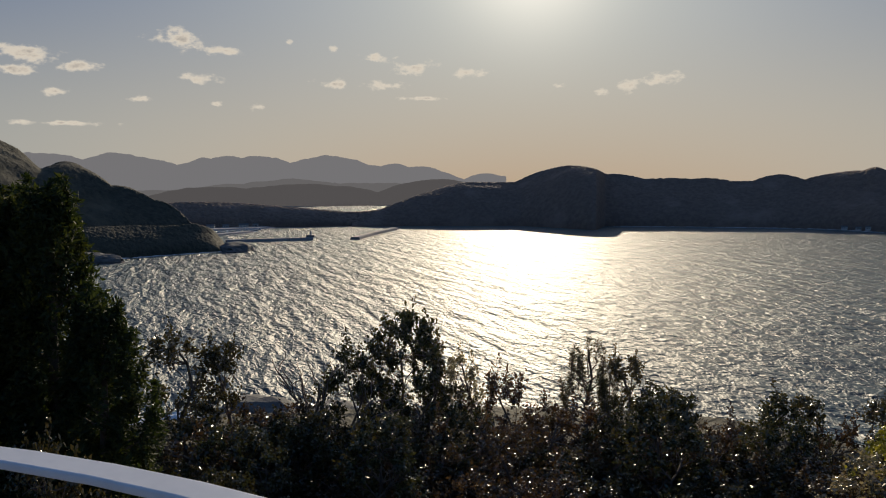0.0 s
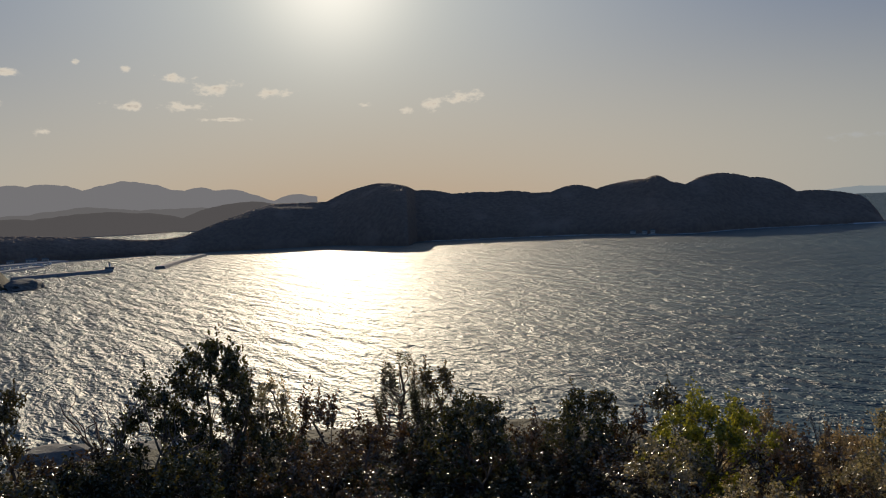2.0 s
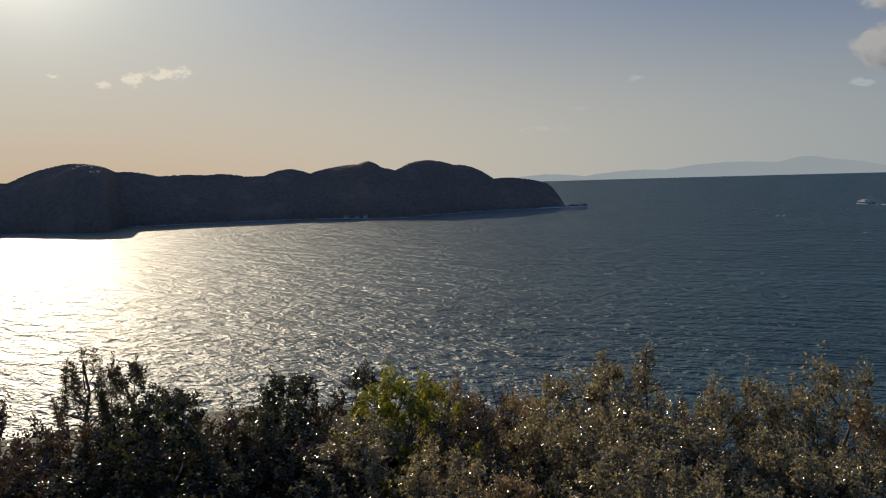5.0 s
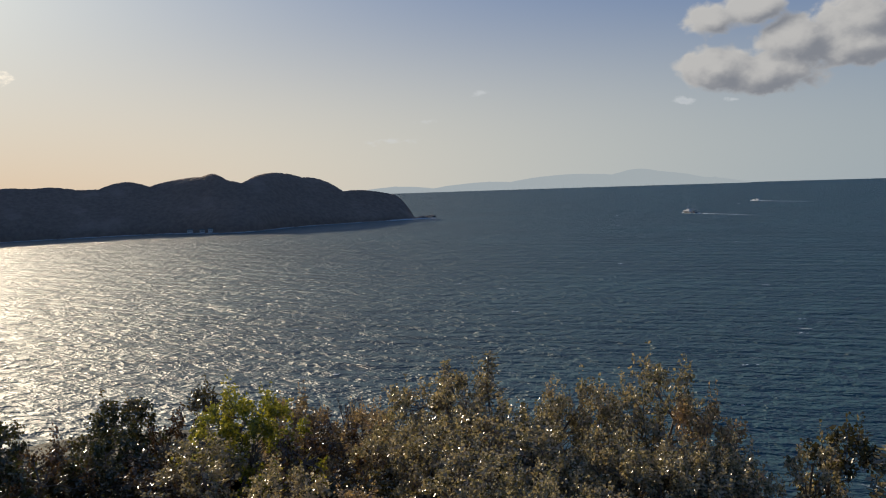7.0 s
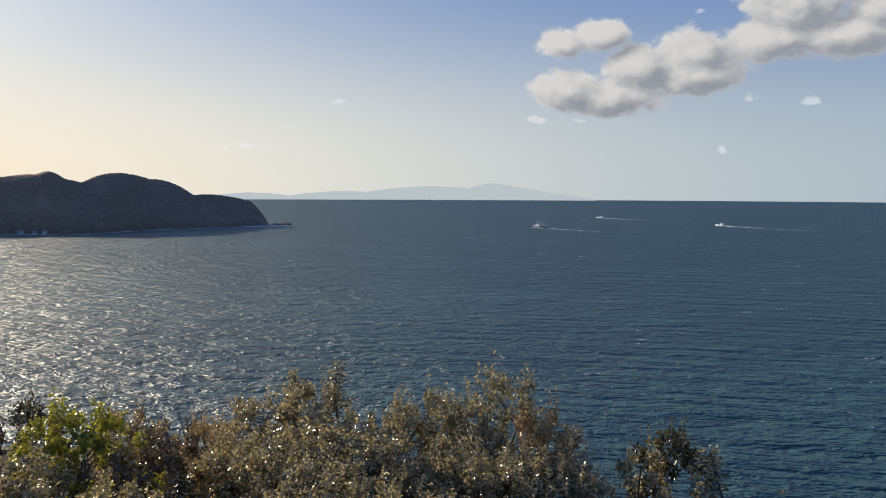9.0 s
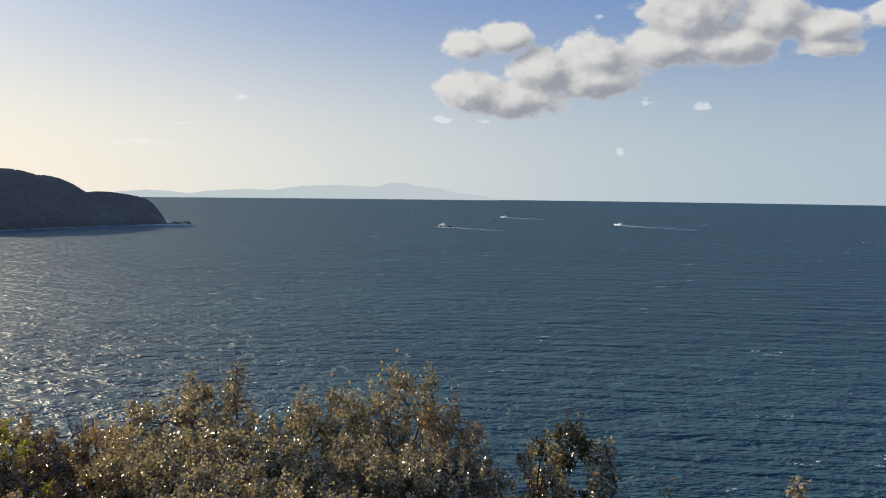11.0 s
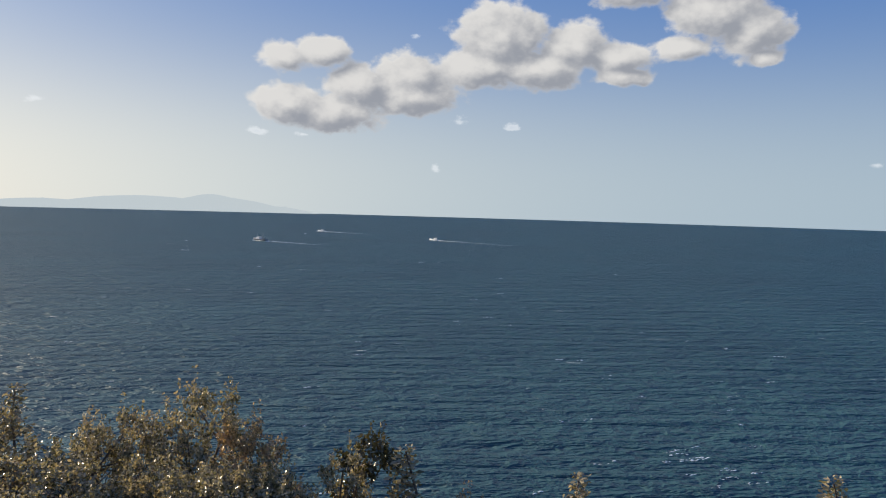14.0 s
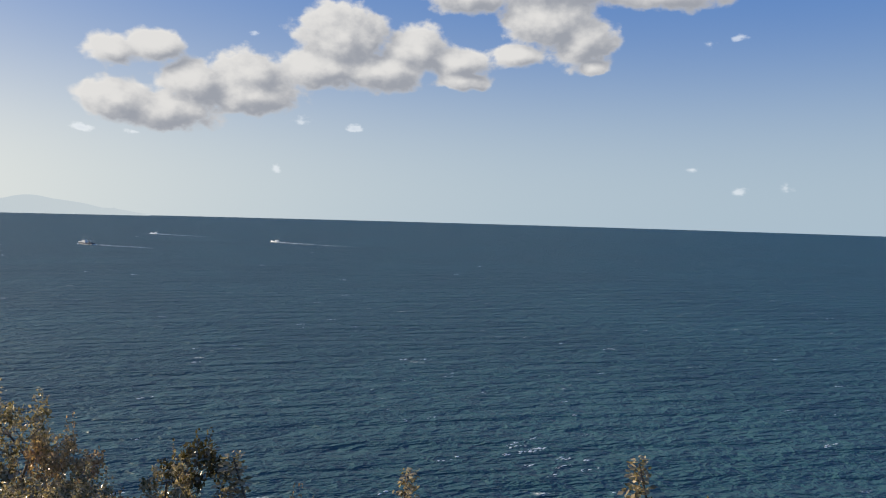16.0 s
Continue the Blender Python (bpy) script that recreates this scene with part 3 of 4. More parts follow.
def unit(v):
    return v / (np.linalg.norm(v, axis=-1, keepdims=True) + 1e-9)


def leafy_twigs(rng, base, way, length, per, size, lift=0.25):
    """Leaves set round straight twigs: base, direction and length of each; more of them towards the tip."""
    n = len(base)
    t = rng.uniform(0.12, 1.0, (n, per, 1)) ** 0.75
    u = unit(rng.normal(size=(n, per, 3)))
    q = base[:, None, :] + way[:, None, :] * length[:, None, None] * t + u * 0.028
    out = unit(u * 0.7 + way[:, None, :] * 0.8)
    return leaves(rng, q.reshape(-1, 3), size, out.reshape(-1, 3), lift)


def broadleaf(name, label, category, mat, seed, height=5.0, spread=1.3, crown=0.8, clumps=60, twigs=9, per=13, size=0.066,
              tip=0.34, point=2.0, shoots=8, gaps=0.12):
    """A bush or tree: stems that fork to every clump, each clump a spray of leafy twigs; upright shoots stand out of the top.

    point: how pointed the crown is (1 a cone, 3 a flat dome); gaps: share of the crown's skin left open."""
    rng = np.random.default_rng(seed)
    thing = new(name)
    tagged(thing, label, category)
    low, tall = height * (1 - crown), height * crown
    centres, outs = [], []
    for k in range(clumps):
        zn = 0.04 + 0.92 * ((k + rng.uniform()) / clumps) ** 0.8
        a = k * 2.399963 + rng.uniform(-0.4, 0.4)
        lump = 1 + 0.22 * math.sin(2 * a + seed) * math.sin(5 * zn + seed) + 0.13 * math.sin(5 * a + 2 * seed)
        rho = spread * (1 - zn ** point) ** 0.55 * min(1.0, 0.7 + 1.6 * zn) * lump
        inner = 0.45 if k % 6 == 5 else rng.uniform(0.74, 1.0)
        if rng.uniform() < gaps:
            continue
        c = np.array([np.cos(a) * rho * inner, np.sin(a) * rho * inner, low + tall * zn - 0.2 * spread * zn + rng.normal() * 0.06])
        centres.append(c)
        outs.append(unit(np.array([np.cos(a) * (1 - zn * 0.6), np.sin(a) * (1 - zn * 0.6), 0.25 + 0.9 * zn])))
    centres, outs = np.array(centres), np.array(outs)
    wood, lv = [], []
    lean = rng.normal(size=2) * 0.08
    fork = np.array([lean[0], lean[1], low * 0.85 + 0.25])
    p, r = limb(rng, (0, 0, -0.15), fork, 0.085, 0.065, 5, 0.05)
    wood.append(tube_arrays(p, r, 7))
    mains = []
    for k in range(5):
        a = 2 * np.pi * k / 5 + rng.uniform(-0.5, 0.5)
        top = np.array([np.cos(a) * spread * 0.4, np.sin(a) * spread * 0.4, low + tall * rng.uniform(0.35, 0.7)])
        if k == 0:
            top = np.array([0.03, 0.0, low + tall * 0.86])
        p, r = limb(rng, fork, top, 0.048, 0.016, 7, 0.12)
        wood.append(tube_arrays(p, r, 6))
        mains.append(p)
    mains = np.concatenate(mains)
    for c in centres:
        near = mains[np.argmin(((mains - c) ** 2).sum(1) + 3 * np.clip(mains[:, 2] - c[2] + 0.1, 0, 9))]
        p, r = limb(rng, near, c, 0.013, 0.006, 4, 0.15)
        wood.append(tube_arrays(p, r, 4))
    n = len(centres) * twigs
    way = unit(np.repeat(outs, twigs, 0) + rng.normal(size=(n, 3)) * 0.62)
    length = tip * rng.uniform(0.55, 1.2, n)
    base = np.repeat(centres, twigs, 0) - way * length[:, None] * 0.35 + rng.normal(size=(n, 3)) * 0.05
    lv.append(leafy_twigs(rng, base, way, length, per, size))
    for i in range(0, n, 3):
        wood.append(tube_arrays([base[i], base[i] + way[i] * length[i] * 0.95], [0.0045, 0.002], 3))
    high = np.argsort(-centres[:, 2])
    for k in range(shoots):
        c = centres[high[(k * 3) % (len(high) // 2)]]
        d = unit(np.array([rng.normal() * 0.16, rng.normal() * 0.16, 1.0]))
        long = rng.uniform(0.22, 0.5)
        b = c + np.array([0, 0, 0.08])
        wood.append(tube_arrays([b, b + d * long], [0.005, 0.002], 3))
        lv.append(leafy_twigs(rng, b[None], d[None], np.array([long]), 20, size * 0.85, 0.0))
    v, f = join_arrays(wood)
    part("trunk", mesh_of("trunk", v, f, BARK, True), BARK, thing)
    v, f = join_arrays(lv)
    v[:, 2] *= height / np.percentile(v[:, 2], 99.7)
    part("crown", mesh_of("crown", v, f, mat), mat, thing)
    return thing


def spire(name, label, mat, seed, height=4.5, tall=0.75, wide=0.10, size=0.048):
    """A thin stem that ends in a narrow upright plume of leaves."""
    rng = np.random.default_rng(seed)
    thing = new(name)
    tagged(thing, label, "tree")
    p, r = limb(rng, (0, 0, -0.15), (0.02, 0, height - 0.08), 0.03, 0.006, 9, 0.02)
    wood, lv = [tube_arrays(p, r, 5)], []
    for k in range(34):
        z = height - tall * (k / 34) ** 0.9 - 0.06
        a = k * 2.4
        way = unit(np.array([np.cos(a), np.sin(a), 0.9]))
        long = wide * (0.35 + 0.9 * (k / 34) ** 0.6) * rng.uniform(0.6, 1.2)
        b = np.array([0.02 * z / height, 0, z])
        wood.append(tube_arrays([b, b + way * long], [0.004, 0.0015], 3))
        lv.append(leafy_twigs(rng, b[None], way[None], np.array([long]), 9, size, 0.1))
    v, f = join_arrays(wood)
    part("trunk", mesh_of("trunk", v, f, BARK, True), BARK, thing)
    v, f = join_arrays(lv)
    part("crown", mesh_of("crown", v, f, mat), mat, thing)
    return thing


def conifer(name, label, seed, height=6.0, foot=1.5, n_plumes=330, per=160):
    """A dense cypress: upright flame-shaped sprays all over a narrow cone."""
    rng = np.random.default_rng(seed)
    thing = new(name)
    tagged(thing, label, "conifer")
    p, r = limb(rng, (0, 0, -0.15), (0, 0, height * 0.93), 0.13, 0.02, 8, 0.01)
    wood = [tube_arrays(p, r, 7)]
    lv = []
    for k in range(n_plumes):
        t = (k + rng.uniform()) / n_plumes
        z = height * (0.04 + 0.90 * t ** 1.1)
        a = k * 2.399963 + rng.uniform(-0.3, 0.3)
        flame = 1 + 0.16 * math.sin(3 * a + 4 * t) + 0.12 * math.sin(7 * t * 3 + a)
        rr = foot * (1 - z / height) ** 0.85 * flame * (0.5 if k % 4 == 3 else rng.uniform(0.82, 1.0))
        c = np.array([np.cos(a) * rr, np.sin(a) * rr, z])
        pl = rng.uniform(0.34, 0.62) * (0.55 + 0.45 * (1 - t))
        w = pl * rng.uniform(0.30, 0.40)
        s = rng.uniform(0, 1, (per, 1))
        u = unit(rng.normal(size=(per, 3)) * [1, 1, 0.25])
        q = c + u * w * np.sin(np.clip(s * 0.85 + 0.12, 0, 1) * np.pi) ** 0.8 * rng.uniform(0.3, 1, (per, 1)) + s * [0, 0, pl] + s * pl * 0.2 * np.array([np.cos(a), np.sin(a), 0])
        lv.append(leaves(rng, q, 0.058, u * 0.6 + [0, 0, 0.8], 0.0, SPRAY, 0.6))
        if k % 5 == 0:
            p, r = limb(rng, (0, 0, z * 0.95), c, 0.02, 0.006, 4, 0.05)
            wood.append(tube_arrays(p, r, 4))
    v, f = join_arrays(wood)
    part("trunk", mesh_of("trunk", v, f, BARK, True), BARK, thing)
    v, f = join_arrays(lv)
    part("crown", mesh_of("crown", v, f, NEEDLES), NEEDLES, thing)
    return thing


def bare_tree(name, label, seed, height=4.5):
    """A leafless tree: stems forking four times down to twigs."""
    rng = np.random.default_rng(seed)
    thing = new(name)
    tagged(thing, label, "bare tree")
    wood = []

    def grow(a, d, length, r, level):
        b = a + d * length
        p, rr = limb(rng, a, b, r, r * 0.62, 4, 0.10)
        wood.append(tube_arrays(p, np.maximum(rr, 0.0055), 6 if level < 2 else 3))
        if level == 5:
            return
        for _ in range(3 if level < 4 else 2):
            e = d + rng.normal(size=3) * 0.42 + [0, 0, 0.16]
            e /= np.linalg.norm(e)
            grow(a + (b - a) * rng.uniform(0.55, 1.0), e, length * rng.uniform(0.55, 0.78), r * 0.6, level + 1)
    grow(np.array([0, 0, -0.15]), np.array([0, 0, 1.0]), height * 0.36, 0.10, 0)
    v, f = join_arrays(wood)
    v[:, 2] *= height / v[:, 2].max()
    part("trunk", mesh_of("trunk", v, f, BARK, True), BARK, thing)
    return thing


def pine(name, label, seed, height=5.0):
    """A young pine: candles of long needles standing up from the branch ends."""
    rng = np.random.default_rng(seed)
    thing = new(name)
    tagged(thing, label, "pine")
    p, r = limb(rng, (0, 0, -0.15), (0, 0, height - 0.3), 0.09, 0.02, 8, 0.02)
    wood, lv = [tube_arrays(p, r, 7)], []
    needle = np.array([(0, 0, 0), (0.045, 0.5, 0.0), (0, 1.0, 0.0), (-0.045, 0.5, 0.0)])
    tips = [(0.0, 0.0, height - 0.5), (0.17, 0.05, height - 0.55), (-0.2, 0.0, height - 0.75)]
    for k in range(44):
        z = height * rng.uniform(0.35, 0.90)
        a, rr = rng.uniform(0, 6.28), (height - z) * 0.42 * rng.uniform(0.5, 1.1) + 0.12
        tips.append((np.cos(a) * rr, np.sin(a) * rr, z))
    for c in tips:
        c = np.array(c)
        tip = c + [rng.normal() * 0.05, rng.normal() * 0.05, rng.uniform(0.4, 0.55)]
        p, r = limb(rng, (0, 0, max(c[2] - 0.25, 0.4)), c, 0.018, 0.010, 4, 0.08)
        wood.append(tube_arrays(p, r, 4))
        p, r = limb(rng, c, tip, 0.010, 0.004, 4, 0.02)
        wood.append(tube_arrays(p, r, 4))
        n = 190
        t = rng.uniform(0, 1, (n, 1))
        u = rng.normal(size=(n, 3)) * [1, 1, 0.4] + [0, 0, 0.5]
        u /= np.linalg.norm(u, axis=1)[:, None]
        pos = c + (tip - c) * t
        side = np.cross(u, rng.normal(size=(n, 3)))
        side /= np.linalg.norm(side, axis=1)[:, None]
        s = 0.13 * rng.uniform(0.7, 1.2, (n, 1))
        v = np.stack([pos + s * (side * q[0] + u * q[1]) for q in needle], 1).reshape(-1, 3)
        i = np.arange(n)[:, None] * 4
        lv.append((v, np.concatenate([i + [0, 1, 2], i + [0, 2, 3]], 1).reshape(-1, 3)))
    v, f = join_arrays(wood)
    part("trunk", mesh_of("trunk", v, f, BARK, True), BARK, thing)
    v, f = join_arrays(lv)
    part("crown", mesh_of("crown", v, f, PINE), PINE, thing)
    return thing


DARK_TREE, OLIVE_SHRUB = "glossy dark evergreen tree on the slope", "olive-green evergreen shrub with pale glints"
RUSTY, SUNLIT = "shrub with rust-brown autumn leaves", "olive-brown leafy shrub with the low sun painted into its leaves"
KINDS = {
    "dark": (broadleaf("evergreen_tree", DARK_TREE, "tree", LEAF_DARK, 1, 5, 1.15, 0.8, 85, 9, 14, 0.075, 0.34, 2.2, 3, 0.08), 5),
    "dark2": (broadleaf("evergreen_tree", DARK_TREE, "tree", LEAF_DARK, 2, 5, 1.1, 0.85, 80, 9, 14, 0.073, 0.34, 3.2, 4, 0.08), 5),
    "olive": (broadleaf("evergreen_shrub", OLIVE_SHRUB, "shrub", LEAF_OLIVE, 3, 4.5, 1.1, 0.85, 82, 9, 14, 0.069, 0.34, 3.4, 5), 4.5),
    "olive2": (broadleaf("evergreen_shrub", OLIVE_SHRUB, "shrub", LEAF_OLIVE, 4, 4.5, 1.05, 0.85, 78, 9, 14, 0.066, 0.34, 2.8, 6), 4.5),
    "brown": (broadleaf("autumn_shrub", RUSTY, "shrub", LEAF_BROWN, 5, 4.5, 1.1, 0.85, 80, 9, 14, 0.063, 0.34, 3.4, 5), 4.5),
    "brown2": (broadleaf("autumn_shrub", RUSTY, "shrub", LEAF_BROWN, 6, 4.5, 1.05, 0.85, 75, 9, 14, 0.063, 0.34, 2.8, 8), 4.5),
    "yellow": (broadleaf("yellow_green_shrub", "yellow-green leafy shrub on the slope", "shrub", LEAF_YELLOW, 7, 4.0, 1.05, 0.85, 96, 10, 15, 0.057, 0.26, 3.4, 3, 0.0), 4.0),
    "tan": (broadleaf("evergreen_shrub", SUNLIT, "shrub", LEAF_TAN, 21, 4.5, 1.15, 0.85, 87, 9, 14, 0.060, 0.34, 3.6, 6), 4.5),
    "tan2": (broadleaf("evergreen_shrub", SUNLIT, "shrub", LEAF_TAN, 22, 4.5, 1.05, 0.85, 82, 9, 14, 0.060, 0.34, 2.8, 8), 4.5),
    "rust": (broadleaf("autumn_shrub", "shrub with russet autumn leaves in a painted sunlit tone", "shrub", LEAF_RUST, 23, 4.5, 1.1, 0.85, 82, 9, 14, 0.059, 0.32, 3.2, 6), 4.5),
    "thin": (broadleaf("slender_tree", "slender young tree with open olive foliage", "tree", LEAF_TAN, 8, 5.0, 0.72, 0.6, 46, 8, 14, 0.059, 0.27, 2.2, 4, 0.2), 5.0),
    "thin_dark": (broadleaf("slender_tree", "slender young tree with open dark foliage", "tree", LEAF_OLIVE, 18, 5.0, 0.68, 0.6, 41, 8, 14, 0.066, 0.27, 2.2, 4, 0.25), 5.0),
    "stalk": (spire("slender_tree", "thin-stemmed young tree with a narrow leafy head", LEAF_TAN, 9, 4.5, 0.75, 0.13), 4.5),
    "bare": (bare_tree("bare_tree", "leafless grey-brown tree with fine twigs", 10, 4.5), 4.5),
    "pine": (pine("young_pine", "young pine with upright candles of needles", 12, 5.0), 5.0),
    "conifer": (conifer("cypress", "dense dark green cypress beside the railing", 13, 6.0, 1.35), 6.0),
    "red": (broadleaf("red_shrub", "low shrub with red young leaves", "shrub", LEAF_RED, 14, 2.5, 0.84, 0.7, 30, 8, 12, 0.067, 0.25, 2.0, 2), 2.5),
}
used = set()


def plant(kind, az, el, r, wide=1.0, turn=None, label=""):
    """Sets a tree on the hillside so that its top shows el degrees against the eye's level."""
    src, tall = KINDS[kind]
    g = float(ground_at(np.array(az), np.array(r))) - 0.1
    top = EYE + r * math.tan(radians(el))
    s = (top - g) / tall
    turn = (az * 37.0) % 360 if turn is None else turn
    m = pose(*bearing(az, r, g), 0, 0, turn) @ Matrix.Diagonal((s * wide, s * wide, s, 1))
    if kind in used:
        ob = copy_thing(src, m)
    else:
        ob, src.matrix_basis = src, m
        used.add(kind)
    if label:
        ob["label"] = label
    return ob


# tall ones that stand out against the sea: kind, bearing, height of the top, distance, width
BY_RAILING = [
    ("conifer", -28.5, 0.7, 9.4, 1.0), ("conifer", -26.3, 0.0, 8.9, 0.95), ("conifer", -23.7, -7.2, 8.4, 1.1), ("conifer", -32.0, -0.5, 9.0, 1.1)]
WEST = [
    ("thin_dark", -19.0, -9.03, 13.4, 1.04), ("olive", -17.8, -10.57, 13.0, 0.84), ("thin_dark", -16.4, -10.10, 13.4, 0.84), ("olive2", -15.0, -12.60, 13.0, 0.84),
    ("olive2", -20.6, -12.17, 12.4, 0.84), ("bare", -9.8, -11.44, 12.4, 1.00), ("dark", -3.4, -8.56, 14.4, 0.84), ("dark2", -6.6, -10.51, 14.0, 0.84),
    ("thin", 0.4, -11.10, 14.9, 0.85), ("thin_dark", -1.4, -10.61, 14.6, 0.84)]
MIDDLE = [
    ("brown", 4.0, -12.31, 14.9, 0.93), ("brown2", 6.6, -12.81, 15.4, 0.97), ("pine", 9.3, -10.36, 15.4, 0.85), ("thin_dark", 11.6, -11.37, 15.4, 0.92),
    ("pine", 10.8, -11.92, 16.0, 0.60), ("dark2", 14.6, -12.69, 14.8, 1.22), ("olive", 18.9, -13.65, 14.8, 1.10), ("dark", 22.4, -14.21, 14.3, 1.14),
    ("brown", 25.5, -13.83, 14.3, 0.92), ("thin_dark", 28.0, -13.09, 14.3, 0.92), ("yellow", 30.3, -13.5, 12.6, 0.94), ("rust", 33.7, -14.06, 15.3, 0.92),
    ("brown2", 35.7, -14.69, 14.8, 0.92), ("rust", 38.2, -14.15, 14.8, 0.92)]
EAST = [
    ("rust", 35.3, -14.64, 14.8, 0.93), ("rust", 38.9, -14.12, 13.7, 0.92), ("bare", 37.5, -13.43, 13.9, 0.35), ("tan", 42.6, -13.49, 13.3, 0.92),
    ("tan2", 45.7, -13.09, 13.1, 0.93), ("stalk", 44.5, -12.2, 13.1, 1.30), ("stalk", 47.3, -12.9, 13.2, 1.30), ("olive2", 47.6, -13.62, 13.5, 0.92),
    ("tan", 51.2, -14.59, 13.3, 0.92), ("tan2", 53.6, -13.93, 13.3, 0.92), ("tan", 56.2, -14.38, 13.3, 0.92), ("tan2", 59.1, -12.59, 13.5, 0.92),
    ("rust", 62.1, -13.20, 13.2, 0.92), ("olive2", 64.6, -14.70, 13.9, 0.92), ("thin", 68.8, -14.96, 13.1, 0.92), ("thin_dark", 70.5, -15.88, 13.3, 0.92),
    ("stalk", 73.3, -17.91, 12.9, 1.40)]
EDGE = [
    ("rust", 77.8, -18.1, 12.5, 0.70), ("stalk", 85.5, -19.2, 12.1, 1.2),
    ("stalk", 101.9, -17.3, 12.2, 1.2), ("thin", 104.1, -17.9, 12.2, 0.8), ("thin", 106.2, -17.1, 12.2, 0.8)]
LOW = [("brown2", -12.6, -14.3, 12.3, 1.2), ("olive", -10.9, -14.8, 12.0, 1.1), ("olive2", -27.4, -14.81, 6.9, 0.62), ("brown2", -23.8, -16.64, 7.0, 0.62), ("olive", -20.3, -17.90, 7.2, 0.62)]
for row in BY_RAILING + LOW + WEST + MIDDLE + EAST + EDGE:
    plant(*row)

# the thicket under them
fill = random.Random(4)
LIMIT = lambda a: -14.8 - 1.4 * max(0.0, min(1.0, (a - 50) / 6)) - 3.0 * max(0.0, min(1.0, (a - 64) / 6))
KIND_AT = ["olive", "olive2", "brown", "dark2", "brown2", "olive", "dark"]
# to the right mostly the kinds with sun painted into their leaves
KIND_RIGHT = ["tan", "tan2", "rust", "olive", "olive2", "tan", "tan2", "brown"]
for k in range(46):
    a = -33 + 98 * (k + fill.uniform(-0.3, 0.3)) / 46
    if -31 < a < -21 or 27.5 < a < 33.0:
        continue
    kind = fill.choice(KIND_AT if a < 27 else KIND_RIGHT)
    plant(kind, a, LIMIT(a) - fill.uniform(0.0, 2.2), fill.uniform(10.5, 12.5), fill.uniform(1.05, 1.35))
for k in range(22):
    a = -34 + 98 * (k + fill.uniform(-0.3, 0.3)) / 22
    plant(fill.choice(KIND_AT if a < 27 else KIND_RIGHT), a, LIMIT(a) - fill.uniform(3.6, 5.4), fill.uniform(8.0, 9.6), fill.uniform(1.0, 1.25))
for k in range(10):
    a = -22 + 80 * (k + fill.uniform(-0.3, 0.3)) / 10
    plant(fill.choice(KIND_AT), a, -15.6 - fill.uniform(0.0, 1.5), fill.uniform(18, 40), 1.1)
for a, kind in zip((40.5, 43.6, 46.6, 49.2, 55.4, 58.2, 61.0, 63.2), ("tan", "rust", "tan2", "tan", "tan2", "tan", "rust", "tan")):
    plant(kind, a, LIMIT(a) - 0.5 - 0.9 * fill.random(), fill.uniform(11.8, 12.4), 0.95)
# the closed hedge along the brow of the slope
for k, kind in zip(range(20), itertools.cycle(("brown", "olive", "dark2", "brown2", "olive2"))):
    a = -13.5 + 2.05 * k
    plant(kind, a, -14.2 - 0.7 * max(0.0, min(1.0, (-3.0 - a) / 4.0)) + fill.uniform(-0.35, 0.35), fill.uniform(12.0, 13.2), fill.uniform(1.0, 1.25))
plant("red", -29.5, -19.0, 5.0)


# ------------------------------------------------------------------ deck and railing
DECK = 58.45
RAIL_C, RAIL_R = Vector((-2.06, -0.92, 0)), 3.0


def deck():
    bm = bmesh.new()
    bmesh.ops.create_cone(bm, cap_ends=True, segments=96, radius1=RAIL_R + 0.12, radius2=RAIL_R + 0.12, depth=0.85,
                          matrix=Matrix.Translation((RAIL_C.x, RAIL_C.y, DECK - 0.425)))
    me = bm_mesh("floor", bm, CONCRETE)
    return tagged(new("floor", me), "round concrete lookout deck", "deck", kind="structure")


def railing():
    rail = tagged(new("railing"), "white painted curved handrail round the lookout deck", "railing")
    rail.matrix_basis = Matrix.Translation((RAIL_C.x, RAIL_C.y, DECK))

    def arc(w, h, z, a0, a1, n=60):
        bm = bmesh.new()
        prof = [(-w / 2, -h / 2), (w / 2, -h / 2), (w / 2, h / 2), (-w / 2, h / 2)]
        rows = []
        for i in range(n + 1):
            a = radians(a0 + (a1 - a0) * i / n)
            rows.append([bm.verts.new(((RAIL_R + p) * math.sin(a), (RAIL_R + p) * math.cos(a), z + q)) for p, q in prof])
        for i in range(n):
            for j in range(4):
                bm.faces.new((rows[i][j], rows[i][(j + 1) % 4], rows[i + 1][(j + 1) % 4], rows[i + 1][j]))
        bm.faces.new(rows[0][::-1])
        bm.faces.new(rows[-1])
        bmesh.ops.recalc_face_normals(bm, faces=bm.faces)
        long_edges = [e for e in bm.edges if len(e.link_faces) == 2 and e.calc_face_angle(0) > 1.0]
        bmesh.ops.bevel(bm, geom=long_edges, offset=min(w, h) * 0.3, segments=3, affect="EDGES", profile=0.5)
        return bm
    part("handrail", arc(0.072, 0.018, 1.028, -100, 140), WHITE_PAINT, rail)
    part("lower_rail", arc(0.03, 0.03, 0.14, -100, 140), WHITE_PAINT, rail)
    post = None
    for k in range(9):
        bm = bmesh.new()
        box(bm, (0.04, 0.04, 1.016), Matrix.Translation((0, 0, 0.508)), 0.004)
        a = -102 + 28 * k
        if post is None:
            post = part("post", bm, WHITE_PAINT, rail)
            post.matrix_basis = Matrix.Rotation(radians(-a), 4, "Z") @ Matrix.Translation((0, RAIL_R, 0))
        else:
            bm.free()
            p = part("post", post.data, WHITE_PAINT, rail)
            p.matrix_basis = Matrix.Rotation(radians(-a), 4, "Z") @ Matrix.Translation((0, RAIL_R, 0))
    return rail


deck()
railing()


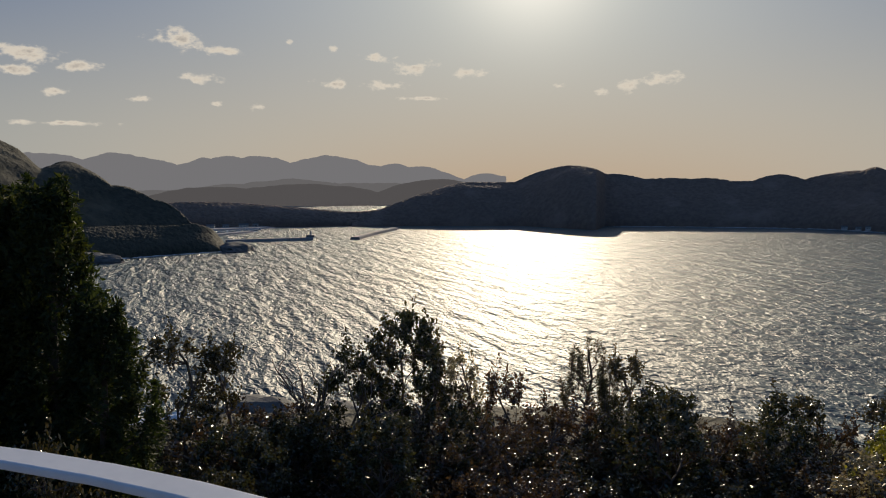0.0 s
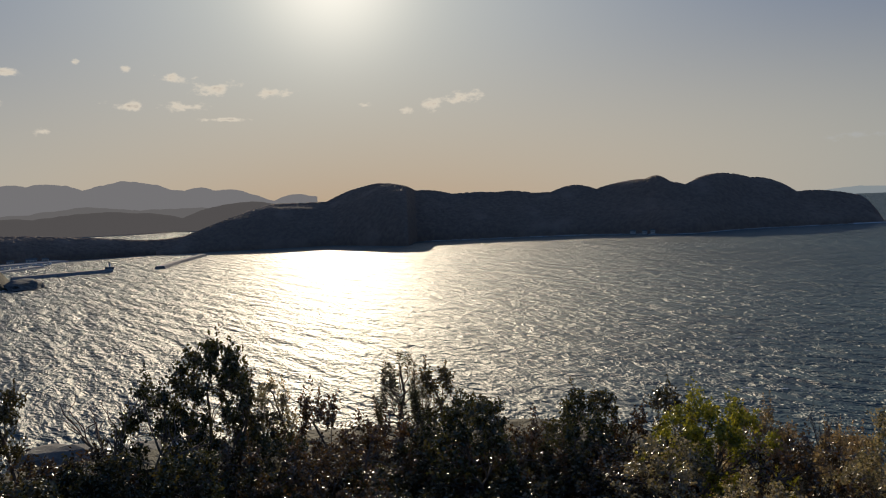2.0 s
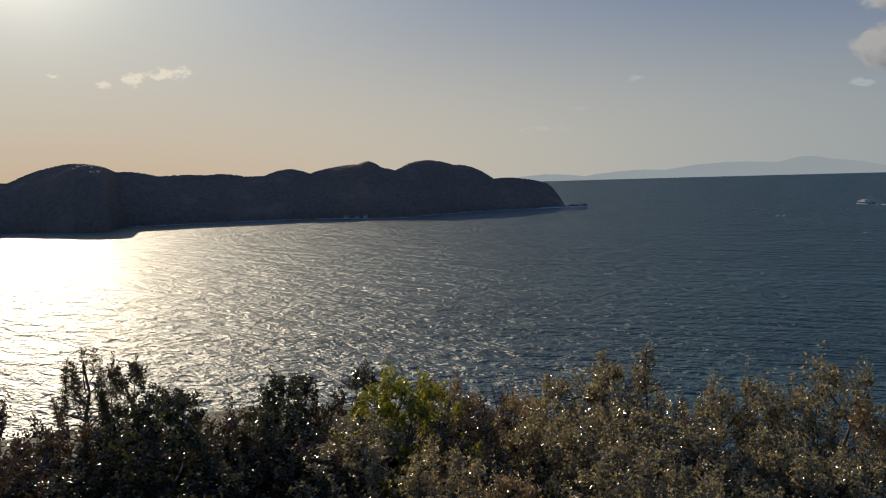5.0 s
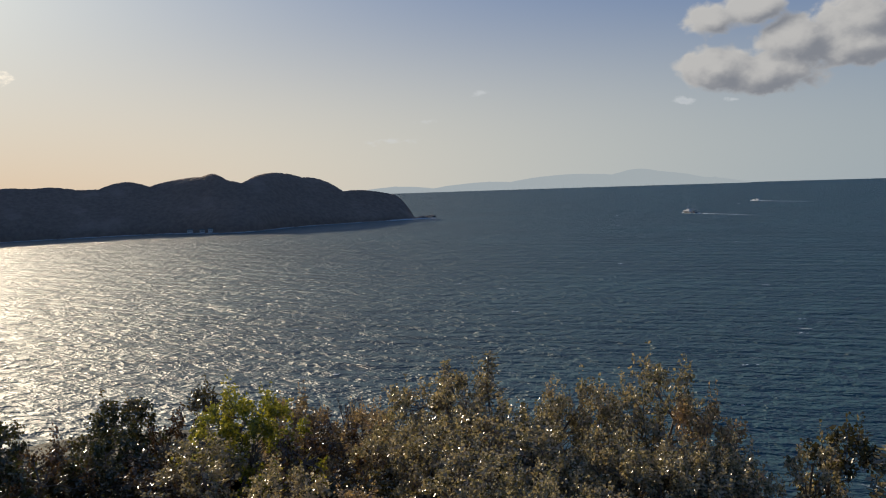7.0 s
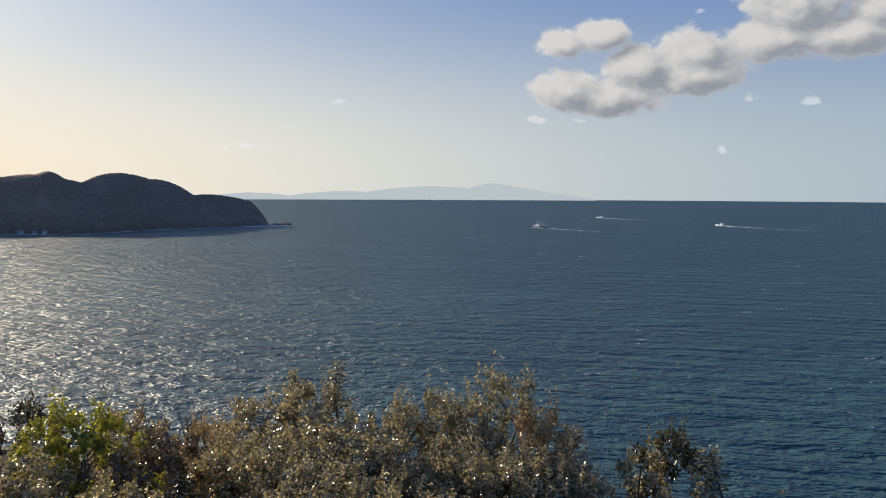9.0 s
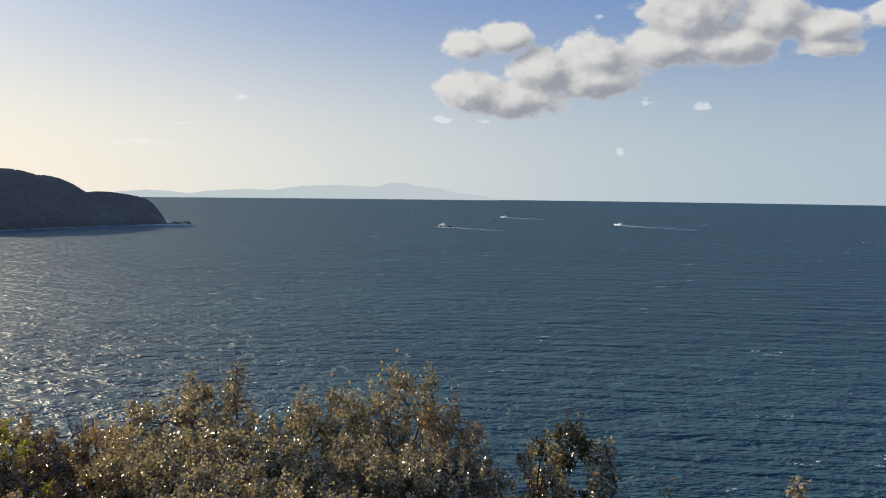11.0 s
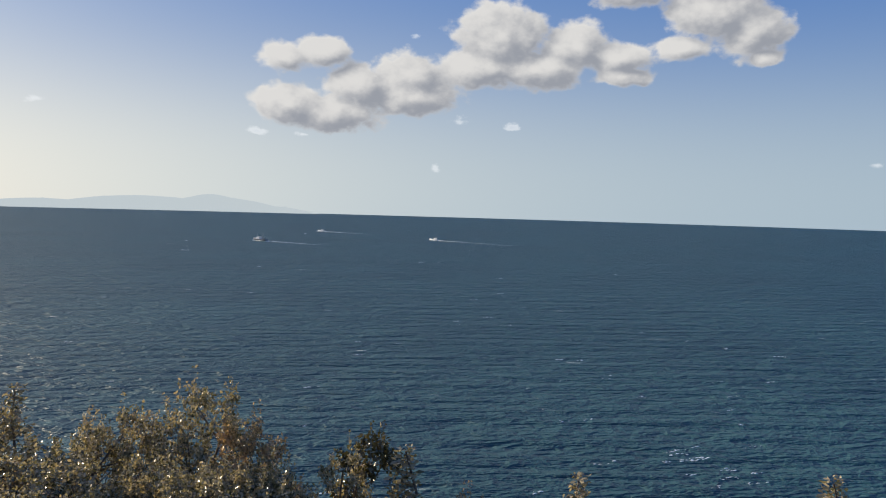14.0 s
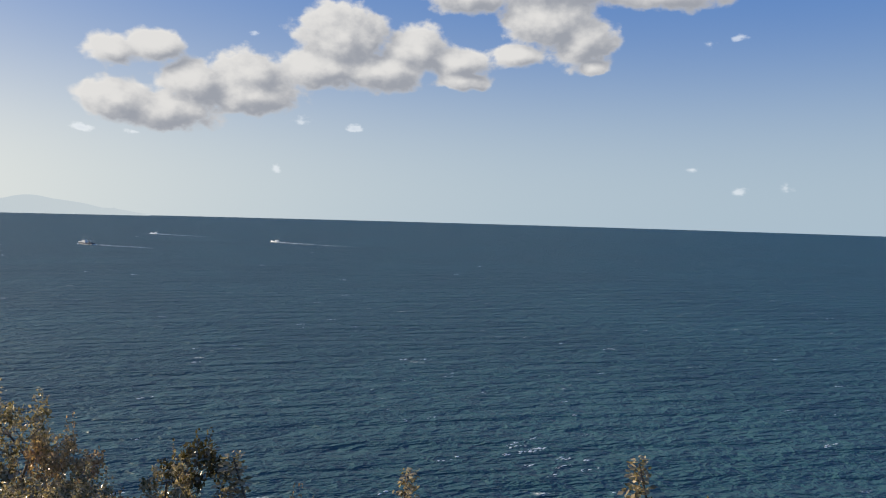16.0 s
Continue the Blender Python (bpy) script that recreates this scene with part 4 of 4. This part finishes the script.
# ------------------------------------------------------------------ harbour
def bar(name, label, category, a, b, width, height, mat):
    """A long mole from a to b, standing in the water, of cast blocks with sloping sides."""
    a, b = Vector(a), Vector(b)
    d = b - a
    ob = tagged(new(name), label, category)
    ob.matrix_basis = Matrix.Translation((a + b) / 2) @ Matrix.Rotation(math.atan2(d.y, d.x), 4, "Z")
    n = max(2, int(d.length / 12))
    step = d.length / n
    bm = bmesh.new()
    box(bm, (step - 0.15, width, height + 2), Matrix.Translation((0, 0, height / 2 - 1)), 0.2)
    for v in bm.verts:
        if v.co.z < 0:
            v.co.y *= 1.5
    me = bm_mesh("concrete_block", bm, mat)
    for i in range(n):
        part("concrete_block", me, mat, ob).matrix_basis = Matrix.Translation(((i + 0.5) * step - d.length / 2, 0, 0))
    return ob


bar("breakwater", "long low concrete breakwater at the harbour mouth", "breakwater", bearing(-15.2, 893), bearing(-9.3, 912), 9, 3.0, CONCRETE)
bar("breakwater", "detached concrete breakwater off the harbour", "breakwater", bearing(-6.3, 905), bearing(-5.2, 985), 9, 3.0, CONCRETE)
bar("breakwater", "detached concrete breakwater off the harbour", "breakwater", bearing(-5.2, 985), bearing(-3.5, 1105), 9, 3.0, CONCRETE)
bar("quay", "grey concrete harbour quay", "quay", bearing(-17.0, 1150), bearing(-12.3, 1190), 40, 2.0, CONCRETE)
bar("quay", "grey concrete harbour quay", "quay", bearing(-17.0, 1000), bearing(-13.6, 1085), 14, 1.8, CONCRETE)


def block(name, parent, size, at, mat, label="", bevel=0.03, turn=0.0):
    bm = bmesh.new()
    box(bm, size, pose(*at, 0, 0, turn), bevel)
    return part(name, bm, mat, parent, label)


def pole(name, parent, a, b, r0, r1, mat, label=""):
    v, f = tube_arrays([a, (np.array(a) + np.array(b)) / 2, b], [r0, (r0 + r1) / 2, r1], 8)
    return part(name, mesh_of(name, v, f, mat, True), mat, parent, label)


def hull(length, beam, depth, sheer, mat, low=-0.6, rise=0.0):
    """A boat's hull from sections: fine flared bow at +x, full stern."""
    bm = bmesh.new()
    rows = []
    for i in range(13):
        t = i / 12
        x = (t - 0.5) * length
        w = beam / 2 * (1 - max(0.0, (t - 0.45) / 0.55) ** 2.2) * (0.86 + 0.14 * min(1, t * 5))
        top = depth + sheer * max(0.0, (t - 0.3) / 0.7) ** 2 + rise * max(0.0, 0.25 - t)
        flare = 0.55 + 0.25 * (1 - t)
        rows.append([bm.verts.new(p) for p in ((x + 0.06 * length * t ** 4, w, top), (x, w * (flare + 0.15), depth * 0.35), (x, w * flare * 0.7, low),
                                               (x, -w * flare * 0.7, low), (x, -w * (flare + 0.15), depth * 0.35), (x + 0.06 * length * t ** 4, -w, top))])
    for a, b in zip(rows, rows[1:]):
        for j in range(6):
            bm.faces.new((a[j], b[j], b[(j + 1) % 6], a[(j + 1) % 6]))
    bm.faces.new(rows[0])
    bm.faces.new(rows[-1][::-1])
    bmesh.ops.remove_doubles(bm, verts=bm.verts, dist=0.01)
    bmesh.ops.recalc_face_normals(bm, faces=bm.faces)
    return bm


def trawler():
    b = tagged(new("fishing_boat"), "dark-hulled fishing boat with white wheelhouse and two masts", "boat")
    part("hull", hull(23, 5.6, 1.9, 1.7, HULL_DARK), HULL_DARK, b, "dark blue steel hull")
    block("bulwark", b, (7, 4.4, 0.9), (7.0, 0, 2.9), BOAT_WHITE, "white raised foredeck", 0.15)
    h = block("wheelhouse", b, (5.2, 3.8, 3.0), (2.2, 0, 3.3), BOAT_WHITE, "white wheelhouse", 0.15)
    block("roof", h, (5.8, 4.2, 0.2), (2.2, 0, 4.95), BOAT_WHITE)
    for y in (-1.25, 0, 1.25):
        block("window", h, (0.06, 0.9, 0.8), (4.83, y, 4.0), DARK_GLASS, "dark wheelhouse window", 0.01)
    pole("mast", b, (4.6, 0, 3.0), (4.6, 0, 9.6), 0.16, 0.07, STEEL)
    m = pole("mast", b, (-4.8, 0, 1.8), (-4.8, 0, 9.8), 0.18, 0.08, STEEL)
    pole("boom", m, (-4.8, 0, 3.4), (-10.3, 0, 6.8), 0.10, 0.06, STEEL)
    pole("stay", m, (-4.8, 0, 9.6), (-10.4, 0, 6.9), 0.03, 0.03, STEEL)
    pole("stay", m, (-4.8, 0, 9.6), (4.6, 0, 9.4), 0.03, 0.03, STEEL)
    for y in (-2.2, 2.2):
        pole("gallows", b, (-9.3, y, 1.7), (-9.3, y * 0.75, 5.0), 0.14, 0.12, STEEL)
    pole("crossbar", b, (-9.3, -1.7, 5.0), (-9.3, 1.7, 5.0), 0.12, 0.12, STEEL)
    block("net_drum", b, (1.6, 2.6, 1.2), (-7.0, 0, 2.4), ROCK, "rolled grey net", 0.3)
    block("hatch", b, (2.4, 2.2, 0.5), (-2.0, 0, 2.1), STEEL)
    return b


def launch():
    b = tagged(new("fishing_boat"), "small white fishing boat under way", "boat")
    part("hull", hull(16, 3.9, 1.25, 1.3, BOAT_WHITE, -0.5), BOAT_WHITE, b)
    c = block("cabin", b, (3.6, 2.5, 2.1), (-2.6, 0, 2.2), BOAT_WHITE, "white cabin", 0.12)
    block("roof", c, (4.2, 2.9, 0.15), (-2.6, 0, 3.3), BOAT_WHITE)
    for y in (-0.65, 0.65):
        block("window", c, (0.05, 0.95, 0.75), (-0.78, y, 2.55), DARK_GLASS, "dark cabin window", 0.01)
    m = pole("mast", b, (-5.6, 0, 1.2), (-6.2, 0, 6.2), 0.12, 0.06, STEEL)
    pole("strut", m, (-7.2, 1.2, 1.2), (-6.1, 0, 5.0), 0.07, 0.05, STEEL)
    pole("strut", m, (-7.2, -1.2, 1.2), (-6.1, 0, 5.0), 0.07, 0.05, STEEL)
    pole("antenna", c, (-2.0, 0.6, 3.3), (-2.0, 0.6, 5.2), 0.04, 0.02, STEEL)
    block("hatch", b, (2.2, 1.6, 0.35), (3.0, 0, 1.5), STEEL)
    return b


def foam_strip(name, points, widths, seed, label, category, kind="structure", tallness=1.0, density=1.6):
    """Broken foam on the water along a line: many small ragged mounds."""
    rng = np.random.default_rng(seed)
    pts, w = np.array(points, float), np.array(widths, float)
    seg = np.linalg.norm(np.diff(pts, axis=0), axis=1)
    cum = np.concatenate([[0], np.cumsum(seg)]) / seg.sum()
    vs, fs, n = [], [], 0
    for k in range(int(min(700, 20 * density + seg.sum() * density))):
        t = rng.uniform()
        c = np.array([np.interp(t, cum, pts[:, i]) for i in range(2)])
        d = np.array([np.interp(min(1, t + 0.02), cum, pts[:, i]) for i in range(2)]) - np.array([np.interp(max(0, t - 0.02), cum, pts[:, i]) for i in range(2)])
        d /= np.linalg.norm(d) + 1e-9
        half = np.interp(t, cum, w)
        c = c + np.array([-d[1], d[0]]) * rng.normal() * half * 0.45
        a = np.linspace(0, 2 * np.pi, 7, endpoint=False)
        rr = rng.uniform(0.5, 1.2, 7) * half * rng.uniform(0.2, 0.55)
        p = c + (d * 2.2)[None] * (np.cos(a) * rr)[:, None] + np.array([-d[1], d[0]])[None] * (np.sin(a) * rr)[:, None]
        tall = tallness * half * rng.uniform(0.15, 0.45)
        vs.append(np.r_[np.c_[p, np.full(7, 0.02)], [[*c, tall]], np.c_[c + (p - c) * 0.6, tall * rng.uniform(0.5, 0.95, 7)]])
        for q in range(7):
            o = (q + 1) % 7
            fs += [(n + q, n + o, n + 8 + o), (n + q, n + 8 + o, n + 8 + q), (n + 8 + q, n + 8 + o, n + 7)]
        n += 15
    me = mesh_of(name, np.concatenate(vs), np.array(fs), FOAM)
    return tagged(new(name, me), label, category, kind=kind)


def sail(ob, az, r, heading, wake, wide, seed, size):
    """Sets a boat on the water; heading in degrees clockwise from +y; its wake trails behind."""
    p = bearing(az, r)
    ob.matrix_basis = pose(p.x, p.y, 0, 0, 0, 90 - heading) @ Matrix.Scale(size, 4)
    d = bearing(heading, 1)
    q = [p + d * 14, p + d * 4, p - d * 12, p - d * wake * 0.5, p - d * wake]
    foam_strip("boat_wake", [(v.x, v.y) for v in q], [wide * 0.6, wide * 1.0, wide * 0.55, wide * 0.3, wide * 0.15], seed,
               "white wake trailing behind a boat", "wake")


sail(trawler(), 61.3, 1275, 20, 130, 4.2, 1, 1.25)
first = launch()
sail(first, 65.5, 1760, 24, 150, 3.8, 2, 1.3)
sail(copy_thing(first, Matrix()), 73.5, 1445, 30, 190, 3.6, 3, 1.3)


# ------------------------------------------------------------------ harbour: boats, sheds, light
def moored(seed):
    rng = random.Random(seed)
    b = tagged(new("moored_boat"), "white fishing boat moored in the harbour", "boat", "boats in the harbour")
    part("hull", hull(11, 3.0, 1.1, 0.9, BOAT_WHITE, -0.4), BOAT_WHITE, b)
    block("cabin", b, (2.6, 2.0, 1.7), (-1.8, 0, 1.9), BOAT_WHITE, "", 0.1)
    block("window", b, (0.05, 1.5, 0.6), (-0.48, 0, 2.2), DARK_GLASS, "dark cabin window", 0.01)
    pole("mast", b, (-3.4, 0, 1.0), (-3.4, 0, 5.0), 0.08, 0.04, STEEL)
    return b


one = moored(1)
berths = random.Random(8)
for k in range(11):
    a, r = -16.6 + 0.36 * k + berths.uniform(-0.1, 0.1), 1020 + 11 * k + berths.uniform(-12, 30)
    p = bearing(a, r)
    m = pose(p.x, p.y, 0, 0, 0, berths.choice((20, 25, 200, 110)) + berths.uniform(-8, 8))
    if k == 0:
        one.matrix_basis = m
    else:
        copy_thing(one, m)


def house(name, label, category, az, r, z, size, turn, wall=PLASTER, roof=ROOF):
    w, d, h = size
    b = tagged(new(name), label, category)
    p = bearing(az, r, z)
    b.matrix_basis = pose(p.x, p.y, p.z, 0, 0, turn)
    block("wall", b, (w, d, h + 1.5), (0, 0, h / 2 - 0.75), wall, "", 0.05)
    bm = bmesh.new()
    e = 0.5
    a = [bm.verts.new(v) for v in ((-w / 2 - e, -d / 2 - e, h), (-w / 2 - e, d / 2 + e, h), (-w / 2 - e, 0, h + d * 0.3))]
    c = [bm.verts.new(v) for v in ((w / 2 + e, -d / 2 - e, h), (w / 2 + e, d / 2 + e, h), (w / 2 + e, 0, h + d * 0.3))]
    bm.faces.new(a)
    bm.faces.new(c[::-1])
    for i, j in ((0, 1), (1, 2), (2, 0)):
        bm.faces.new((a[j], a[i], c[i], c[j]))
    bmesh.ops.recalc_face_normals(bm, faces=bm.faces)
    part("roof", bm, roof, b)
    for x in (-w * 0.28, w * 0.05, w * 0.32):
        block("window", b, (1.2, 0.1, 1.1), (x, -d / 2 - 0.02, h * 0.55), DARK_GLASS, "dark window", 0.01)
    return b


for row in [(-16.2, 1170, 2.0, (11, 7, 3.2), 10), (-15.2, 1178, 2.0, (8, 6, 3), 20), (-14.0, 1182, 2.0, (13, 7, 3.4), 15), (-13.2, 1188, 2.0, (7, 6, 3), 5)]:
    house("harbour_shed", "pale harbour shed with a dark pitched roof", "shed", *row)
for row in [(26.6, 1152, 2.5, (7, 5, 3), -30), (27.4, 1146, 2.0, (6, 5, 2.8), -20), (28.0, 1150, 2.5, (8, 6, 3.2), -25), (28.7, 1150, 2.2, (6, 5, 2.6), -35),
            (17.8, 1215, 2.0, (7, 5, 2.8), -15), (18.4, 1214, 2.0, (6, 5, 2.6), -18)]:
    house("shore_house", "small pale house at the foot of the wooded headland", "house", *row)


def light_tower():
    b = tagged(new("harbour_light"), "small white harbour light on a block at the breakwater's end", "beacon")
    p = bearing(-9.42, 911, 3.0)
    b.matrix_basis = Matrix.Translation(p)
    block("base", b, (9, 6, 2.6), (0, 0, 1.3), CONCRETE, "concrete base block", 0.15)
    pole("tower", b, (0, 0, 2.6), (0, 0, 6.5), 0.8, 0.6, WHITE_PAINT)
    pole("lantern", b, (0, 0, 6.5), (0, 0, 7.6), 0.5, 0.4, DARK_GLASS)
    return b


light_tower()


# ------------------------------------------------------------------ rocks and surf
def rock(seed):
    rng = np.random.default_rng(seed)
    bm = bmesh.new()
    bmesh.ops.create_icosphere(bm, subdivisions=3, radius=1.0)
    for v in bm.verts:
        k = 1 + 0.35 * noise.noise(v.co * 1.3 + Vector((seed * 3.1, 0, 0))) + 0.15 * noise.noise(v.co * 3.7)
        v.co *= k
        v.co.z *= 0.6
    ob = new("rock", bm_mesh("rock", bm, ROCK))
    return tagged(ob, "dark weathered rock standing in the surf", "rock", "rocks off the points")


stone = [rock(1), rock(2), rock(3)]
placed = [0, 0, 0]
for k, (a, r, s) in enumerate([(42.6, 1366, 6), (42.85, 1368, 4.5), (43.1, 1372, 3), (43.3, 1371, 2), (-23.9, 700, 5), (-23.5, 696, 4), (-23.1, 690, 3),
                               (-14.5, 772, 5), (-14.25, 775, 4), (-14.0, 778, 2.5), (-8.3, 206, 2.5), (-10.4, 208, 2.0), (-13.2, 210, 2.4)]):
    p = bearing(a, r, 0.1 * s)
    m = pose(p.x, p.y, p.z, 0, 0, a * 31) @ Matrix.Diagonal((s, s * 0.8, s * 0.75, 1))
    i = k % 3
    if placed[i]:
        copy_thing(stone[i], m)
    else:
        stone[i].matrix_basis = m
        placed[i] = 1


def surf(name, a0, a1, radius, width, seed, label):
    az = np.linspace(a0, a1, 40)
    pts = [(radius(a) * math.sin(radians(a)), radius(a) * math.cos(radians(a))) for a in az]
    foam_strip(name, pts, [width * (0.6 + 0.5 * abs(math.sin(3 * a + seed))) for a in az], seed, label, "surf")


surf("surf", -26, -6, lambda a: float(shore_radius(a)) + 9 + 3 * math.sin(a * 0.9), 2.6, 11, "white surf breaking at the foot of the hillside")
surf("surf", 40.5, 43.5, lambda a: float(headland_shore(np.array(a))) - 2, 3.0, 12, "white surf round the headland's tip")
surf("surf", 12, 41, lambda a: float(headland_shore(np.array(a))) - 2, 1.6, 13, "thin line of surf along the headland's shore")
surf("surf", -26, -14.2, lambda a: 708 + 66 * min(1.0, max(0.0, (a + 24) / 9.5)), 1.5, 14, "thin line of surf below the wooded point")


def whitecaps():
    """Breaking crests scattered over the windy outer water."""
    rng = np.random.default_rng(21)
    vs, fs, n, spots = [], [], 0, []
    along = np.array([math.sin(radians(140)), math.cos(radians(140))])
    for k in range(190):
        a = rng.uniform(30, 112)
        r = 165 * (1900 / 165) ** rng.uniform(0.0, 1.0)
        if value_noise(np.array(a / 7.0), np.array(r / 150.0), 5) < 0.0 or r > 1150 and a < 44:
            continue
        spots.append((a, r))
    spots += [(rng.normal(91.5, 1.1), rng.normal(207, 6)) for k in range(9)] + [(rng.normal(94, 1.5), rng.normal(194, 5)) for k in range(8)]
    for a, r in spots:
        base = np.array([r * math.sin(radians(a)), r * math.cos(radians(a))])
        for q in range(rng.integers(2, 7)):
            c = base + along * rng.normal() * 1.6 + rng.normal(size=2) * 0.45
            w = rng.uniform(0.15, 0.6) * (0.6 + r / 1100)
            t = np.linspace(0, 2 * np.pi, 6, endpoint=False)
            rr = w * rng.uniform(0.6, 1.2, 6)
            across = np.array([-along[1], along[0]])
            p = c + along[None] * (np.cos(t) * rr * 1.8)[:, None] + across[None] * (np.sin(t) * rr * 0.7)[:, None]
            vs.append(np.r_[np.c_[p, np.full(6, 0.02)], [[*c, w * rng.uniform(0.25, 0.6)]]])
            fs += [(n + i, n + (i + 1) % 6, n + 6) for i in range(6)]
            n += 7
    me = mesh_of("whitecaps", np.concatenate(vs), np.array(fs), FOAM)
    return tagged(new("whitecaps", me), "scattered white breaking wave crests on the open sea", "whitecaps", kind="stuff")


whitecaps()
